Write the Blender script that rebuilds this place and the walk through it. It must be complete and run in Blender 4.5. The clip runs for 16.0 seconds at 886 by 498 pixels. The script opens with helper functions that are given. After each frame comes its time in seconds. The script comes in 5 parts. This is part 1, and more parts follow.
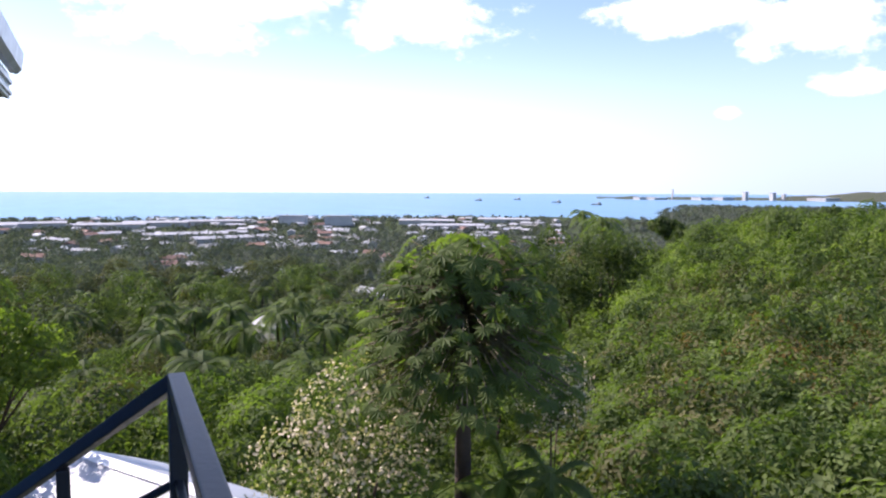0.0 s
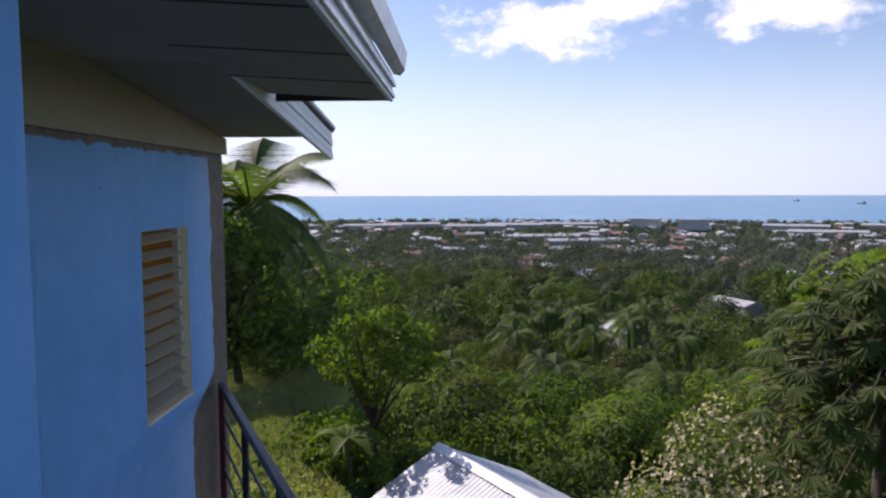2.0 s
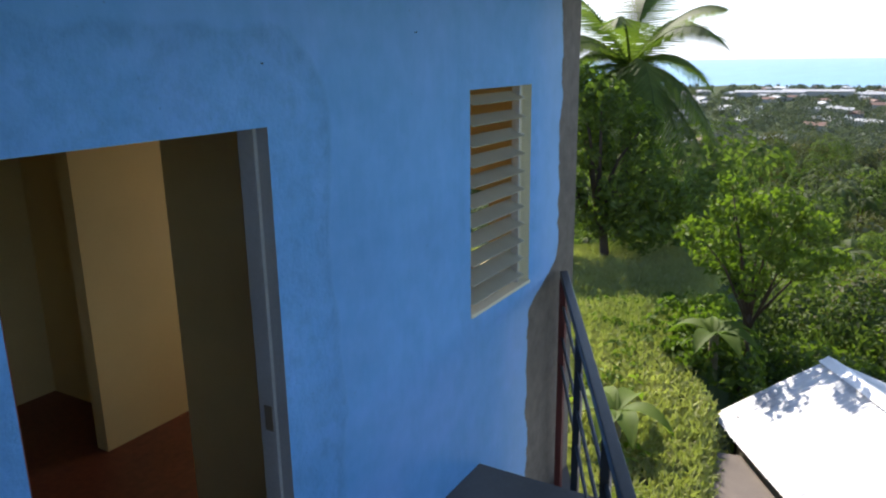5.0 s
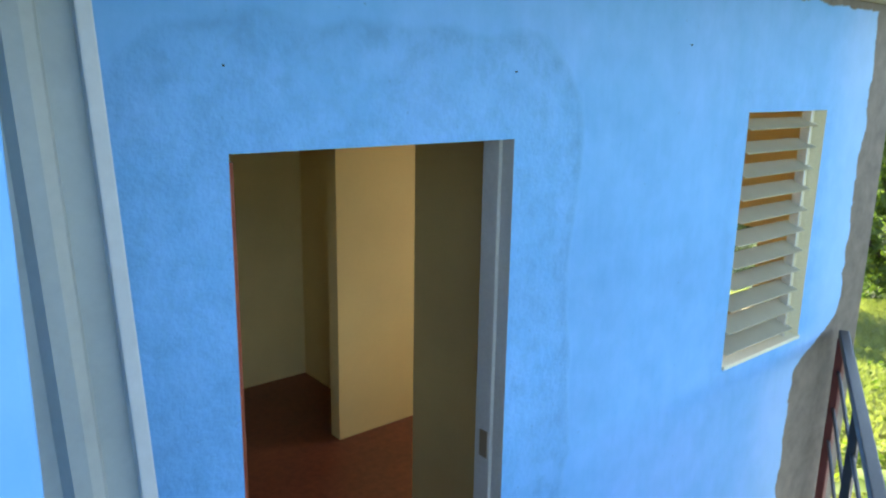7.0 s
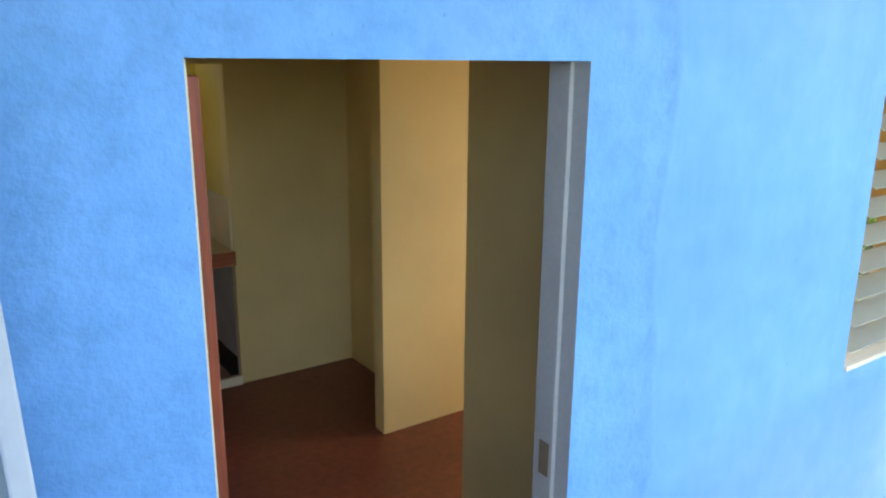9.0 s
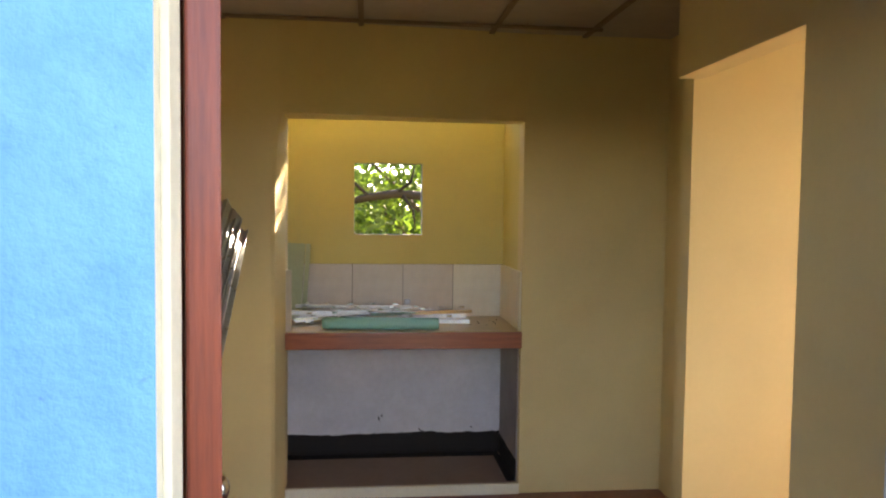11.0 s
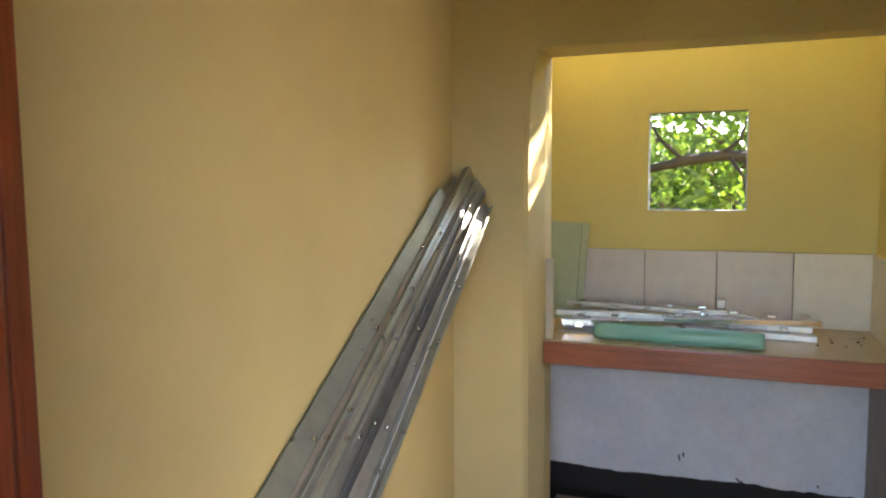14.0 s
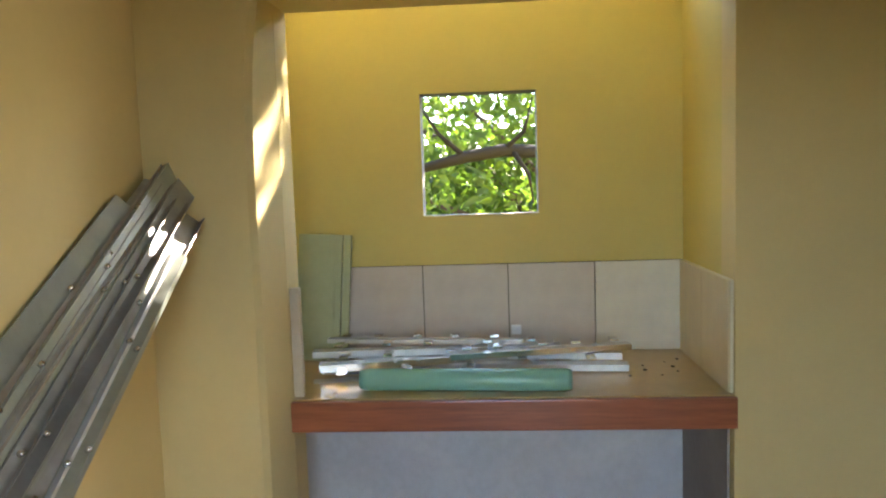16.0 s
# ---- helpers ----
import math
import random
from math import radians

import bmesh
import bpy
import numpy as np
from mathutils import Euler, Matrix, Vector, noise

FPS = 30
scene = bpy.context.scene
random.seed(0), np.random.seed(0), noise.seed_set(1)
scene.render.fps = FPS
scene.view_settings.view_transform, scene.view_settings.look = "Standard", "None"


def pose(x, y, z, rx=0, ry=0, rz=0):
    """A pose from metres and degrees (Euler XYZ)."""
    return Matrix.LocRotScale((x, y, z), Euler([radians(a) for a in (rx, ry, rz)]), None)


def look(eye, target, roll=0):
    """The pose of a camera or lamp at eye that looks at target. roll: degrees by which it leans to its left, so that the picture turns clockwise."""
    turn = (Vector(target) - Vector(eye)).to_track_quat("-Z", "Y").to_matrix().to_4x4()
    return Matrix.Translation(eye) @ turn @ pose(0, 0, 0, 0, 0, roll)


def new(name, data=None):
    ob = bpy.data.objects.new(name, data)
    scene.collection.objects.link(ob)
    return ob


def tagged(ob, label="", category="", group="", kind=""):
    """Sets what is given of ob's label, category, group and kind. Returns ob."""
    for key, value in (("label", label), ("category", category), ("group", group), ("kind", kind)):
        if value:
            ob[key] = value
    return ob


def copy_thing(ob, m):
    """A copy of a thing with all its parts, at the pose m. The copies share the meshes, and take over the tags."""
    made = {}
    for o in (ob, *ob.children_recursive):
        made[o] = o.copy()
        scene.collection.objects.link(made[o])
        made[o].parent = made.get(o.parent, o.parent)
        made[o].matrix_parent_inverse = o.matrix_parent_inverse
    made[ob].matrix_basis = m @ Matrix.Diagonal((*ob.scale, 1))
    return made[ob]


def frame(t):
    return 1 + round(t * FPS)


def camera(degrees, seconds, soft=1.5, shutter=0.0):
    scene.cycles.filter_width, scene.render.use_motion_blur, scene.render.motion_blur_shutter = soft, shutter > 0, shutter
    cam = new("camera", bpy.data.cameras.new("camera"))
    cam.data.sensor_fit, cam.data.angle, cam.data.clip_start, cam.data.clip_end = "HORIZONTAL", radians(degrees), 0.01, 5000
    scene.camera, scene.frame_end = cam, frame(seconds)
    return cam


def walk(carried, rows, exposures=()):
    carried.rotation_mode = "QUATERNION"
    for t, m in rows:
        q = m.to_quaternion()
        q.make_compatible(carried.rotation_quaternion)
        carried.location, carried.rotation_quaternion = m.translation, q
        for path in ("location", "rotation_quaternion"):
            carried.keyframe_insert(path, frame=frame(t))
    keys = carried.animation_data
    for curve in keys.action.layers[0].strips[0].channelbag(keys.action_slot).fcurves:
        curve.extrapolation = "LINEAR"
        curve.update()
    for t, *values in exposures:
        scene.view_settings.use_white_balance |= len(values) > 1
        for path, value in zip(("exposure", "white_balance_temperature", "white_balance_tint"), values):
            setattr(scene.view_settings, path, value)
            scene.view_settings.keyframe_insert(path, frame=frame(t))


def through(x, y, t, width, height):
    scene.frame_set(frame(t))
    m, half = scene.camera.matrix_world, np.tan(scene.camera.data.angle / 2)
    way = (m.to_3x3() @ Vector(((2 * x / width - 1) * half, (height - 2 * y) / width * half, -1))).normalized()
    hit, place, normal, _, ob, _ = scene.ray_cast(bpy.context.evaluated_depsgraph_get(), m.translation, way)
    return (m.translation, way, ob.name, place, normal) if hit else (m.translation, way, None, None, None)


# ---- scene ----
cam = camera(62.0, 16.0, 2.2)

PATH = [
    (0, (-2.996, -1.943, 2.278), (-1.194, -2.794, 2.113), 0.3),
    (0.3, (-2.866, -1.913, 2.279), (-0.967, -2.529, 2.156), 0.4),
    (0.7, (-2.685, -1.872, 2.305), (-0.745, -2.345, 2.187), 0.2),
    (0.9, (-2.562, -1.855, 2.29), (-0.605, -2.248, 2.167), 0.2),
    (1.2, (-2.416, -1.863, 2.284), (-0.439, -2.133, 2.14), 1.0),
    (1.5, (-2.284, -1.901, 2.291), (-0.287, -1.978, 2.216), 0.7),
    (2, (-1.951, -1.893, 2.295), (0.042, -1.839, 2.138), -0.2),
    (2.5, (-1.715, -1.847, 2.287), (0.278, -1.824, 2.123), 0.3),
    (3, (-1.478, -1.801, 2.28), (0.497, -1.629, 2.014), 0.4),
    (3.5, (-1.332, -1.85, 2.261), (0.54, -1.232, 1.927), 0.6),
    (3.7, (-1.233, -1.882, 2.234), (0.595, -1.153, 1.878), 0.7),
    (5.8, (-0.758, -1.664, 2.205), (0.822, -0.542, 1.709), -0.3),
    (6, (-0.726, -1.681, 2.201), (0.798, -0.461, 1.77), 0.5),
    (6.5, (-0.72, -1.656, 2.196), (0.669, -0.269, 1.813), 1.0),
    (7, (-0.704, -1.641, 2.181), (0.536, -0.138, 1.729), 1.0),
    (7.5, (-0.65, -1.539, 2.18), (0.584, -0.034, 1.719), 1.4),
    (8, (-0.543, -1.397, 2.176), (0.688, 0.109, 1.709), 1.9),
    (8.5, (-0.453, -1.332, 2.124), (0.729, 0.197, 1.606), 1.3),
    (10.8, (0.154, -0.851, 1.52), (0.486, 1.117, 1.388), 0.8),
    (11, (0.215, -0.785, 1.504), (0.426, 1.201, 1.4), 0.7),
    (11.5, (0.407, -0.650, 1.362), (0.405, 1.348, 1.268), 0.7),
    (12, (0.448, -0.525, 1.369), (0.283, 1.466, 1.281), 0.5),
    (12.5, (0.401, -0.344, 1.375), (0.090, 1.631, 1.302), 1.1),
    (13, (0.4, -0.194, 1.42), (0.075, 1.773, 1.271), 1.1),
    (13.5, (0.417, 0.042, 1.434), (-0.144, 1.953, 1.253), 0.8),
    (14, (0.423, 0.223, 1.494), (-0.264, 2.092, 1.31), -0.5),
    (14.5, (0.399, 0.379, 1.497), (-0.046, 2.317, 1.278), 0.5),
    (15, (0.347, 0.555, 1.524), (0.013, 2.519, 1.345), 0.6),
    (15.5, (0.355, 0.752, 1.481), (0.128, 2.727, 1.256), -0.5),
    (16, (0.403, 1.006, 1.475), (0.258, 2.992, 1.294), -1.9),
]
EXPOSURES = [(0.0, 0.80, 6250, 27), (0.5, 0.55, 6250, 27), (1.5, 0.12, 6350, 27), (2.5, 0.05, 6400, 26), (3.7, 0.06, 6450, 26), (5.8, 1.68, 6550, 6), (6.5, 2.07, 6650, 5), (7.0, 2.38, 6800, 6), (7.5, 2.66, 6950, 9), (8.7, 2.88, 7100, 13), (10.8, 3.55, 7500, 25), (11.5, 3.95, 7400, 24), (12.0, 4.05, 7500, 26), (13.2, 4.65, 7150, 21), (13.5, 4.5, 6950, 18), (14.0, 4.08, 6750, 17), (15.0, 3.92, 6750, 14), (16.0, 4.0, 6700, 13)]
walk(cam, [(t, look(eye, target, roll)) for t, eye, target, roll in PATH], EXPOSURES)

# ---- world, sun ----
SUN_AZ, SUN_EL = 46.0, 40.0
wd = bpy.data.worlds.new("world")
scene.world = wd
wd.use_nodes = True
wn = wd.node_tree
sky = wn.nodes.new("ShaderNodeTexSky")
sky.sky_type = "NISHITA"
sky.sun_disc = False
sky.sun_elevation = radians(SUN_EL)
sky.sun_rotation = radians(90 - SUN_AZ)
sky.altitude = 100
sky.air_density, sky.dust_density, sky.ozone_density = 1.0, 0.45, 2.2
wn.links.new(sky.outputs[0], wn.nodes["Background"].inputs[0])
wn.nodes["Background"].inputs[1].default_value = 0.13
sun_data = bpy.data.lights.new("sun", "SUN")
sun_data.energy, sun_data.angle, sun_data.color = 5.0, radians(0.6), (1.0, 0.93, 0.82)
sun = new("sun", sun_data)
sun.matrix_world = look((20 * math.cos(radians(SUN_AZ)), 20 * math.sin(radians(SUN_AZ)), 20 * math.tan(radians(SUN_EL))), (0, 0, 0))

# daylight entering by the side room's window
sky_lamp = bpy.data.lights.new("side_window_daylight", "AREA")
sky_lamp.shape, sky_lamp.size, sky_lamp.size_y, sky_lamp.energy, sky_lamp.color = "RECTANGLE", 0.78, 0.53, 3.4, (1.0, 0.92, 0.80)
new("side_window_daylight", sky_lamp).matrix_world = look((3.70, 1.0, 1.025), (1.0, 1.5, 1.12))


# ---- materials ----
class Nodes:
    def __init__(self, name):
        self.mat = bpy.data.materials.new(name)
        self.mat.use_nodes = True
        self.t = self.mat.node_tree
        self.b = self.t.nodes["Principled BSDF"]
        self.out = self.t.nodes["Material Output"]
        self.co = None

    def add(self, kind, **props):
        n = self.t.nodes.new(kind)
        for key, value in props.items():
            n.inputs[key].default_value = value
        return n

    def link(self, a, b):
        self.t.links.new(a, b)

    def coords(self):
        if not self.co:
            self.co = self.add("ShaderNodeTexCoord").outputs["Object"]
        return self.co

    def noise(self, scale, detail=4.0, rough=0.55, stretch=None):
        n = self.add("ShaderNodeTexNoise", Scale=scale, Detail=detail, Roughness=rough)
        src = self.coords()
        if stretch:
            m = self.add("ShaderNodeMapping", Scale=stretch)
            self.link(src, m.inputs["Vector"])
            src = m.outputs[0]
        self.link(src, n.inputs["Vector"])
        return n.outputs[0]

    def ramp(self, fac, stops):
        r = self.add("ShaderNodeValToRGB")
        while len(r.color_ramp.elements) < len(stops):
            r.color_ramp.elements.new(0.5)
        for e, (p, c) in zip(r.color_ramp.elements, stops):
            e.position, e.color = p, (*c, 1)
        self.link(fac, r.inputs[0])
        return r.outputs[0]

    def mix(self, fac, a, b, how="MIX"):
        m = self.t.nodes.new("ShaderNodeMix")
        m.data_type, m.blend_type = "RGBA", how
        for value, sock in ((fac, m.inputs[0]), (a, m.inputs[6]), (b, m.inputs[7])):
            if isinstance(value, (int, float)):
                sock.default_value = value
            elif isinstance(value, tuple):
                sock.default_value = (*value, 1)
            else:
                self.link(value, sock)
        return m.outputs[2]

    def math(self, op, a, b=0.0, c=0.0, clamp=False):
        m = self.t.nodes.new("ShaderNodeMath")
        m.operation, m.use_clamp = op, clamp
        for value, sock in zip((a, b, c), m.inputs):
            if isinstance(value, (int, float)):
                sock.default_value = value
            else:
                self.link(value, sock)
        return m.outputs[0]

    def smooth(self, x, lo, hi):
        m = self.add("ShaderNodeMapRange")
        m.interpolation_type = "SMOOTHSTEP"
        m.inputs[1].default_value, m.inputs[2].default_value = lo, hi
        self.link(x, m.inputs[0])
        return m.outputs[0]

    def xyz(self):
        s = self.add("ShaderNodeSeparateXYZ")
        self.link(self.coords(), s.inputs[0])
        return s.outputs

    def bump(self, height, strength=0.3, dist=0.01):
        n = self.add("ShaderNodeBump", Strength=strength, Distance=dist)
        self.link(height, n.inputs["Height"])
        self.link(n.outputs[0], self.b.inputs["Normal"])

    def color(self, c):
        if isinstance(c, tuple):
            self.b.inputs["Base Color"].default_value = (*c, 1)
        else:
            self.link(c, self.b.inputs["Base Color"])

    def surf(self, rough=0.6, metal=0.0, spec=0.5):
        self.b.inputs["Roughness"].default_value = rough
        self.b.inputs["Metallic"].default_value = metal
        self.b.inputs["Specular IOR Level"].default_value = spec
        return self


def scaled(c, k):
    return tuple(min(1.0, v * k) for v in c)


def painted(name, c, rough=0.65, grain=60, spread=0.12, bump=0.25, big=1.6, spec=0.3, fine_mix=0.18):
    n = Nodes(name)
    col = n.ramp(n.noise(big, 5), [(0.3, scaled(c, 1 - spread)), (0.7, scaled(c, 1 + spread * 0.6))])
    fine = n.noise(grain, 6, 0.65)
    n.color(n.mix(fine_mix, col, n.ramp(fine, [(0.35, scaled(c, 0.7)), (0.65, scaled(c, 1.15))])))
    n.bump(fine, bump, 0.006)
    return n.surf(rough, spec=spec).mat


BLUE = (0.14, 0.41, 0.80)
CEMENT = (0.175, 0.145, 0.12)


def blue_wall(name, bare_end):
    """Brushed blue wall paint over trowelled render, with bare cement at the wall's end and under the eaves."""
    n = Nodes(name)
    big, mid, fine = n.noise(1.1, 5), n.noise(7, 5, 0.6), n.noise(75, 6, 0.7)
    brush = n.noise(22, 4, 0.6, (1.0, 1.0, 0.22))
    c = n.ramp(big, [(0.28, scaled(BLUE, 0.82)), (0.5, BLUE), (0.74, (0.20, 0.44, 0.88))])
    c = n.mix(0.22, c, n.ramp(mid, [(0.35, scaled(BLUE, 0.68)), (0.68, (0.25, 0.48, 0.9))]))
    c = n.mix(0.07, c, n.ramp(brush, [(0.3, scaled(BLUE, 0.6)), (0.7, (0.3, 0.52, 0.92))]))
    speck = n.smooth(n.noise(38, 2), 0.70, 0.78)
    c = n.mix(n.math("MULTIPLY", speck, 0.35), c, (0.05, 0.09, 0.2))
    if bare_end:
        x, y, z = n.xyz()
        wob = n.math("SUBTRACT", n.noise(5.5, 5, 0.6), 0.5)
        wob2 = n.math("SUBTRACT", n.noise(1.7, 3), 0.5)
        edge = n.math("MULTIPLY_ADD", n.smooth(z, 0.66, 0.98), 0.46, 3.06)
        edge = n.math("ADD", edge, n.math("MULTIPLY_ADD", wob, 0.16, n.math("MULTIPLY", wob2, 0.12)))
        bare = n.smooth(n.math("SUBTRACT", x, edge), -0.004, 0.008)
        top = n.math("SUBTRACT", n.math("MULTIPLY_ADD", wob, 0.11, z), 2.545)
        bare = n.math("MAXIMUM", bare, n.smooth(top, -0.004, 0.006))
        chalk = n.math("SUBTRACT", n.math("MULTIPLY_ADD", wob2, 0.3, x), n.math("SUBTRACT", edge, 0.3))
        c = n.mix(n.math("MULTIPLY", n.smooth(chalk, -0.25, 0.3), 0.22), c, (0.62, 0.74, 0.9))
        # coarser render where the doorway and the window were patched
        dx = n.math("MAXIMUM", n.math("MAXIMUM", n.math("MULTIPLY", x, -1.0), n.math("SUBTRACT", x, 0.93)), 0.0)
        dz = n.math("MAXIMUM", n.math("SUBTRACT", z, 2.0), 0.0)
        d = n.math("SQRT", n.math("ADD", n.math("MULTIPLY", dx, dx), n.math("MULTIPLY", dz, dz)))
        d = n.math("ADD", d, n.math("MULTIPLY_ADD", wob, 0.10, n.math("MULTIPLY", wob2, 0.16)))
        inside = n.smooth(d, 0.335, 0.30)
        wx = n.math("MAXIMUM", n.math("SUBTRACT", 2.329, x), n.math("SUBTRACT", x, 3.065))
        wz = n.math("MAXIMUM", n.math("SUBTRACT", 0.888, z), n.math("SUBTRACT", z, 2.06))
        wd2 = n.math("ADD", n.math("MAXIMUM", wx, wz), n.math("MULTIPLY", wob, 0.12))
        around = n.math("MULTIPLY", n.smooth(wd2, 0.13, 0.09), 0.5)
        patch = n.math("MAXIMUM", inside, around)
        rim = n.math("MULTIPLY", n.smooth(d, 0.20, 0.32), inside)
        mott = n.smooth(n.noise(11, 6, 0.7), 0.42, 0.66)
        dark = n.math("MULTIPLY_ADD", rim, 0.24, n.math("MULTIPLY", n.math("MULTIPLY", patch, mott), 0.36))
        c = n.mix(dark, c, scaled(BLUE, 0.62))
        pits = n.math("MULTIPLY", n.math("MULTIPLY", n.noise(48, 4, 0.6), patch), 2.2)
        cem = n.ramp(n.noise(9, 6, 0.65), [(0.3, scaled(CEMENT, 0.6)), (0.7, scaled(CEMENT, 1.15))])
        c = n.mix(bare, c, cem)
    n.color(c)
    high = n.math("ADD", n.math("MULTIPLY", fine, 0.22), n.math("MULTIPLY_ADD", brush, 0.2, mid))
    n.bump(n.math("ADD", high, pits) if bare_end else high, 0.26, 0.008)
    return n.surf(0.62, spec=0.3).mat


def wood(name, c1, c2, rough=0.3, coat=0.5, along="z"):
    n = Nodes(name)
    st = {"z": (14, 14, 0.9), "x": (0.9, 14, 14), "y": (14, 0.9, 14)}[along]
    g = n.noise(2.6, 7, 0.6, st)
    g2 = n.noise(9, 5, 0.6, st)
    c = n.ramp(g, [(0.28, c2), (0.5, c1), (0.75, scaled(c1, 1.5))])
    n.color(n.mix(0.3, c, n.ramp(g2, [(0.35, scaled(c2, 0.7)), (0.65, scaled(c1, 1.3))])))
    n.bump(g2, 0.28, 0.004)
    n.b.inputs["Coat Weight"].default_value = coat
    n.b.inputs["Coat Roughness"].default_value = 0.12
    return n.surf(rough).mat


def metal(name, c, rough=0.3, spread=0.2, scale=8, stretch=None):
    n = Nodes(name)
    g = n.noise(scale, 5, 0.6, stretch)
    n.color(n.ramp(g, [(0.3, scaled(c, 1 - spread)), (0.7, scaled(c, 1 + spread * 0.5))]))
    r = n.math("MULTIPLY_ADD", n.noise(scale * 3, 4), 0.3, rough - 0.12)
    n.link(r, n.b.inputs["Roughness"])
    n.surf(rough, 1.0)
    n.link(r, n.b.inputs["Roughness"])
    return n.mat


def foliage(name, dark, light, through=0.35, rough=0.6):
    n = Nodes(name)
    g = n.add("ShaderNodeNewGeometry").outputs["Random Per Island"]
    big = n.noise(0.35, 4)
    c = n.ramp(g, [(0.0, dark), (0.55, tuple((a + b) / 2 for a, b in zip(dark, light))), (1.0, light)])
    c = n.mix(0.72, c, n.ramp(big, [(0.36, dark), (0.66, light)]))
    n.color(c)
    n.surf(rough, spec=0.12 if rough < 0.8 else 0.02)
    tr = n.add("ShaderNodeBsdfTranslucent")
    warm = n.mix(1.0, c, (1.5, 1.85, 0.5), "MULTIPLY")
    n.link(warm, tr.inputs[0])
    m = n.add("ShaderNodeMixShader", Fac=through)
    n.link(n.b.outputs[0], m.inputs[1])
    n.link(tr.outputs[0], m.inputs[2])
    n.link(m.outputs[0], n.out.inputs[0])
    return n.mat


def ground_mat():
    n = Nodes("hillside_soil")
    g1, g2 = n.noise(0.05, 6), n.noise(1.2, 6, 0.65)
    c = n.ramp(g2, [(0.3, (0.025, 0.035, 0.012)), (0.5, (0.05, 0.075, 0.022)), (0.75, (0.11, 0.12, 0.045))])
    c = n.mix(0.45, c, n.ramp(g1, [(0.35, (0.02, 0.035, 0.014)), (0.65, (0.07, 0.085, 0.04))]))
    n.color(c)
    n.bump(g2, 0.6, 0.08)
    return n.surf(0.95, spec=0.1).mat


def sea_mat():
    n = Nodes("sea_water")
    g = n.noise(0.004, 4, 0.5, (1.0, 6.0, 1.0))
    n.color(n.ramp(g, [(0.3, (0.05, 0.20, 0.36)), (0.7, (0.09, 0.27, 0.42))]))
    n.bump(n.noise(0.3, 5, 0.6), 0.35, 0.6)
    return n.surf(0.30, spec=0.5).mat


def cloud_mat():
    n = Nodes("glowing_cloud_card")
    gen = n.add("ShaderNodeTexCoord").outputs["Generated"]
    sub = n.add("ShaderNodeVectorMath")
    sub.operation = "SUBTRACT"
    sub.inputs[1].default_value = (0.5, 0.5, 0.5)
    n.link(gen, sub.inputs[0])
    s = n.add("ShaderNodeSeparateXYZ")
    n.link(sub.outputs[0], s.inputs[0])
    d = n.math("SQRT", n.math("ADD", n.math("POWER", s.outputs[0], 2.0), n.math("MULTIPLY", n.math("POWER", s.outputs[1], 2.0), 1.25)))
    rnd = n.add("ShaderNodeObjectInfo").outputs["Random"]
    off = n.add("ShaderNodeVectorMath")
    off.operation = "MULTIPLY_ADD"
    off.inputs[1].default_value = (7000, 7000, 7000)
    n.link(rnd, off.inputs[0])
    n.link(n.coords(), off.inputs[2])
    n.co = off.outputs[0]
    g1 = n.noise(0.0042, 8, 0.62, (1.0, 1.6, 1.0))
    a = n.math("SUBTRACT", n.math("MULTIPLY_ADD", n.math("SUBTRACT", g1, 0.5), 1.05, 0.36), d)
    alpha = n.smooth(a, -0.06, 0.30)
    # the cloud's sunlit white and bluish tones are painted as glow
    em = n.add("ShaderNodeEmission", Strength=1.0)
    n.link(n.ramp(n.noise(0.006, 5), [(0.35, (1.05, 1.08, 1.15)), (0.65, (1.6, 1.55, 1.5))]), em.inputs[0])
    tr = n.add("ShaderNodeBsdfTransparent")
    m = n.add("ShaderNodeMixShader")
    n.link(alpha, m.inputs[0])
    n.link(tr.outputs[0], m.inputs[1])
    n.link(em.outputs[0], m.inputs[2])
    n.link(m.outputs[0], n.out.inputs[0])
    return n.mat


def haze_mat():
    """Haze painted as a glow, thickest at the horizon and brighter towards the sun's side."""
    n = Nodes("glowing_painted_haze")
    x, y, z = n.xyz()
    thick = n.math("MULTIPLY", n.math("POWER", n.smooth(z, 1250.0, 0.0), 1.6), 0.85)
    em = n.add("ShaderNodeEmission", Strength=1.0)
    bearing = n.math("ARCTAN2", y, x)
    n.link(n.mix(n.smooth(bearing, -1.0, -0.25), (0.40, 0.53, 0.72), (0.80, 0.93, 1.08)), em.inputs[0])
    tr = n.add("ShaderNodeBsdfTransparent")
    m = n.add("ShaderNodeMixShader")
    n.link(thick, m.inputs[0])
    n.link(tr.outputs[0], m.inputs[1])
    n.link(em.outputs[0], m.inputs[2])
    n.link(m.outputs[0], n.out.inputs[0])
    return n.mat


def roof_sheet_mat():
    n = Nodes("galvanised_roof_sheet")
    g = n.noise(2.2, 6, 0.6)
    c = n.ramp(g, [(0.34, (0.30, 0.31, 0.33)), (0.45, (0.48, 0.49, 0.50)), (0.7, (0.58, 0.58, 0.59))])
    n.color(c)
    n.bump(n.noise(30, 4), 0.1, 0.003)
    return n.surf(0.42, 0.2).mat


def floor_mat():
    n = Nodes("red_waxed_cement")
    g, f = n.noise(1.5, 5), n.noise(24, 5, 0.65)
    c = n.ramp(g, [(0.3, (0.13, 0.032, 0.018)), (0.7, (0.25, 0.062, 0.032))])
    n.color(n.mix(0.3, c, n.ramp(f, [(0.35, (0.06, 0.02, 0.015)), (0.65, (0.26, 0.09, 0.055))])))
    n.bump(f, 0.15, 0.003)
    return n.surf(0.38).mat


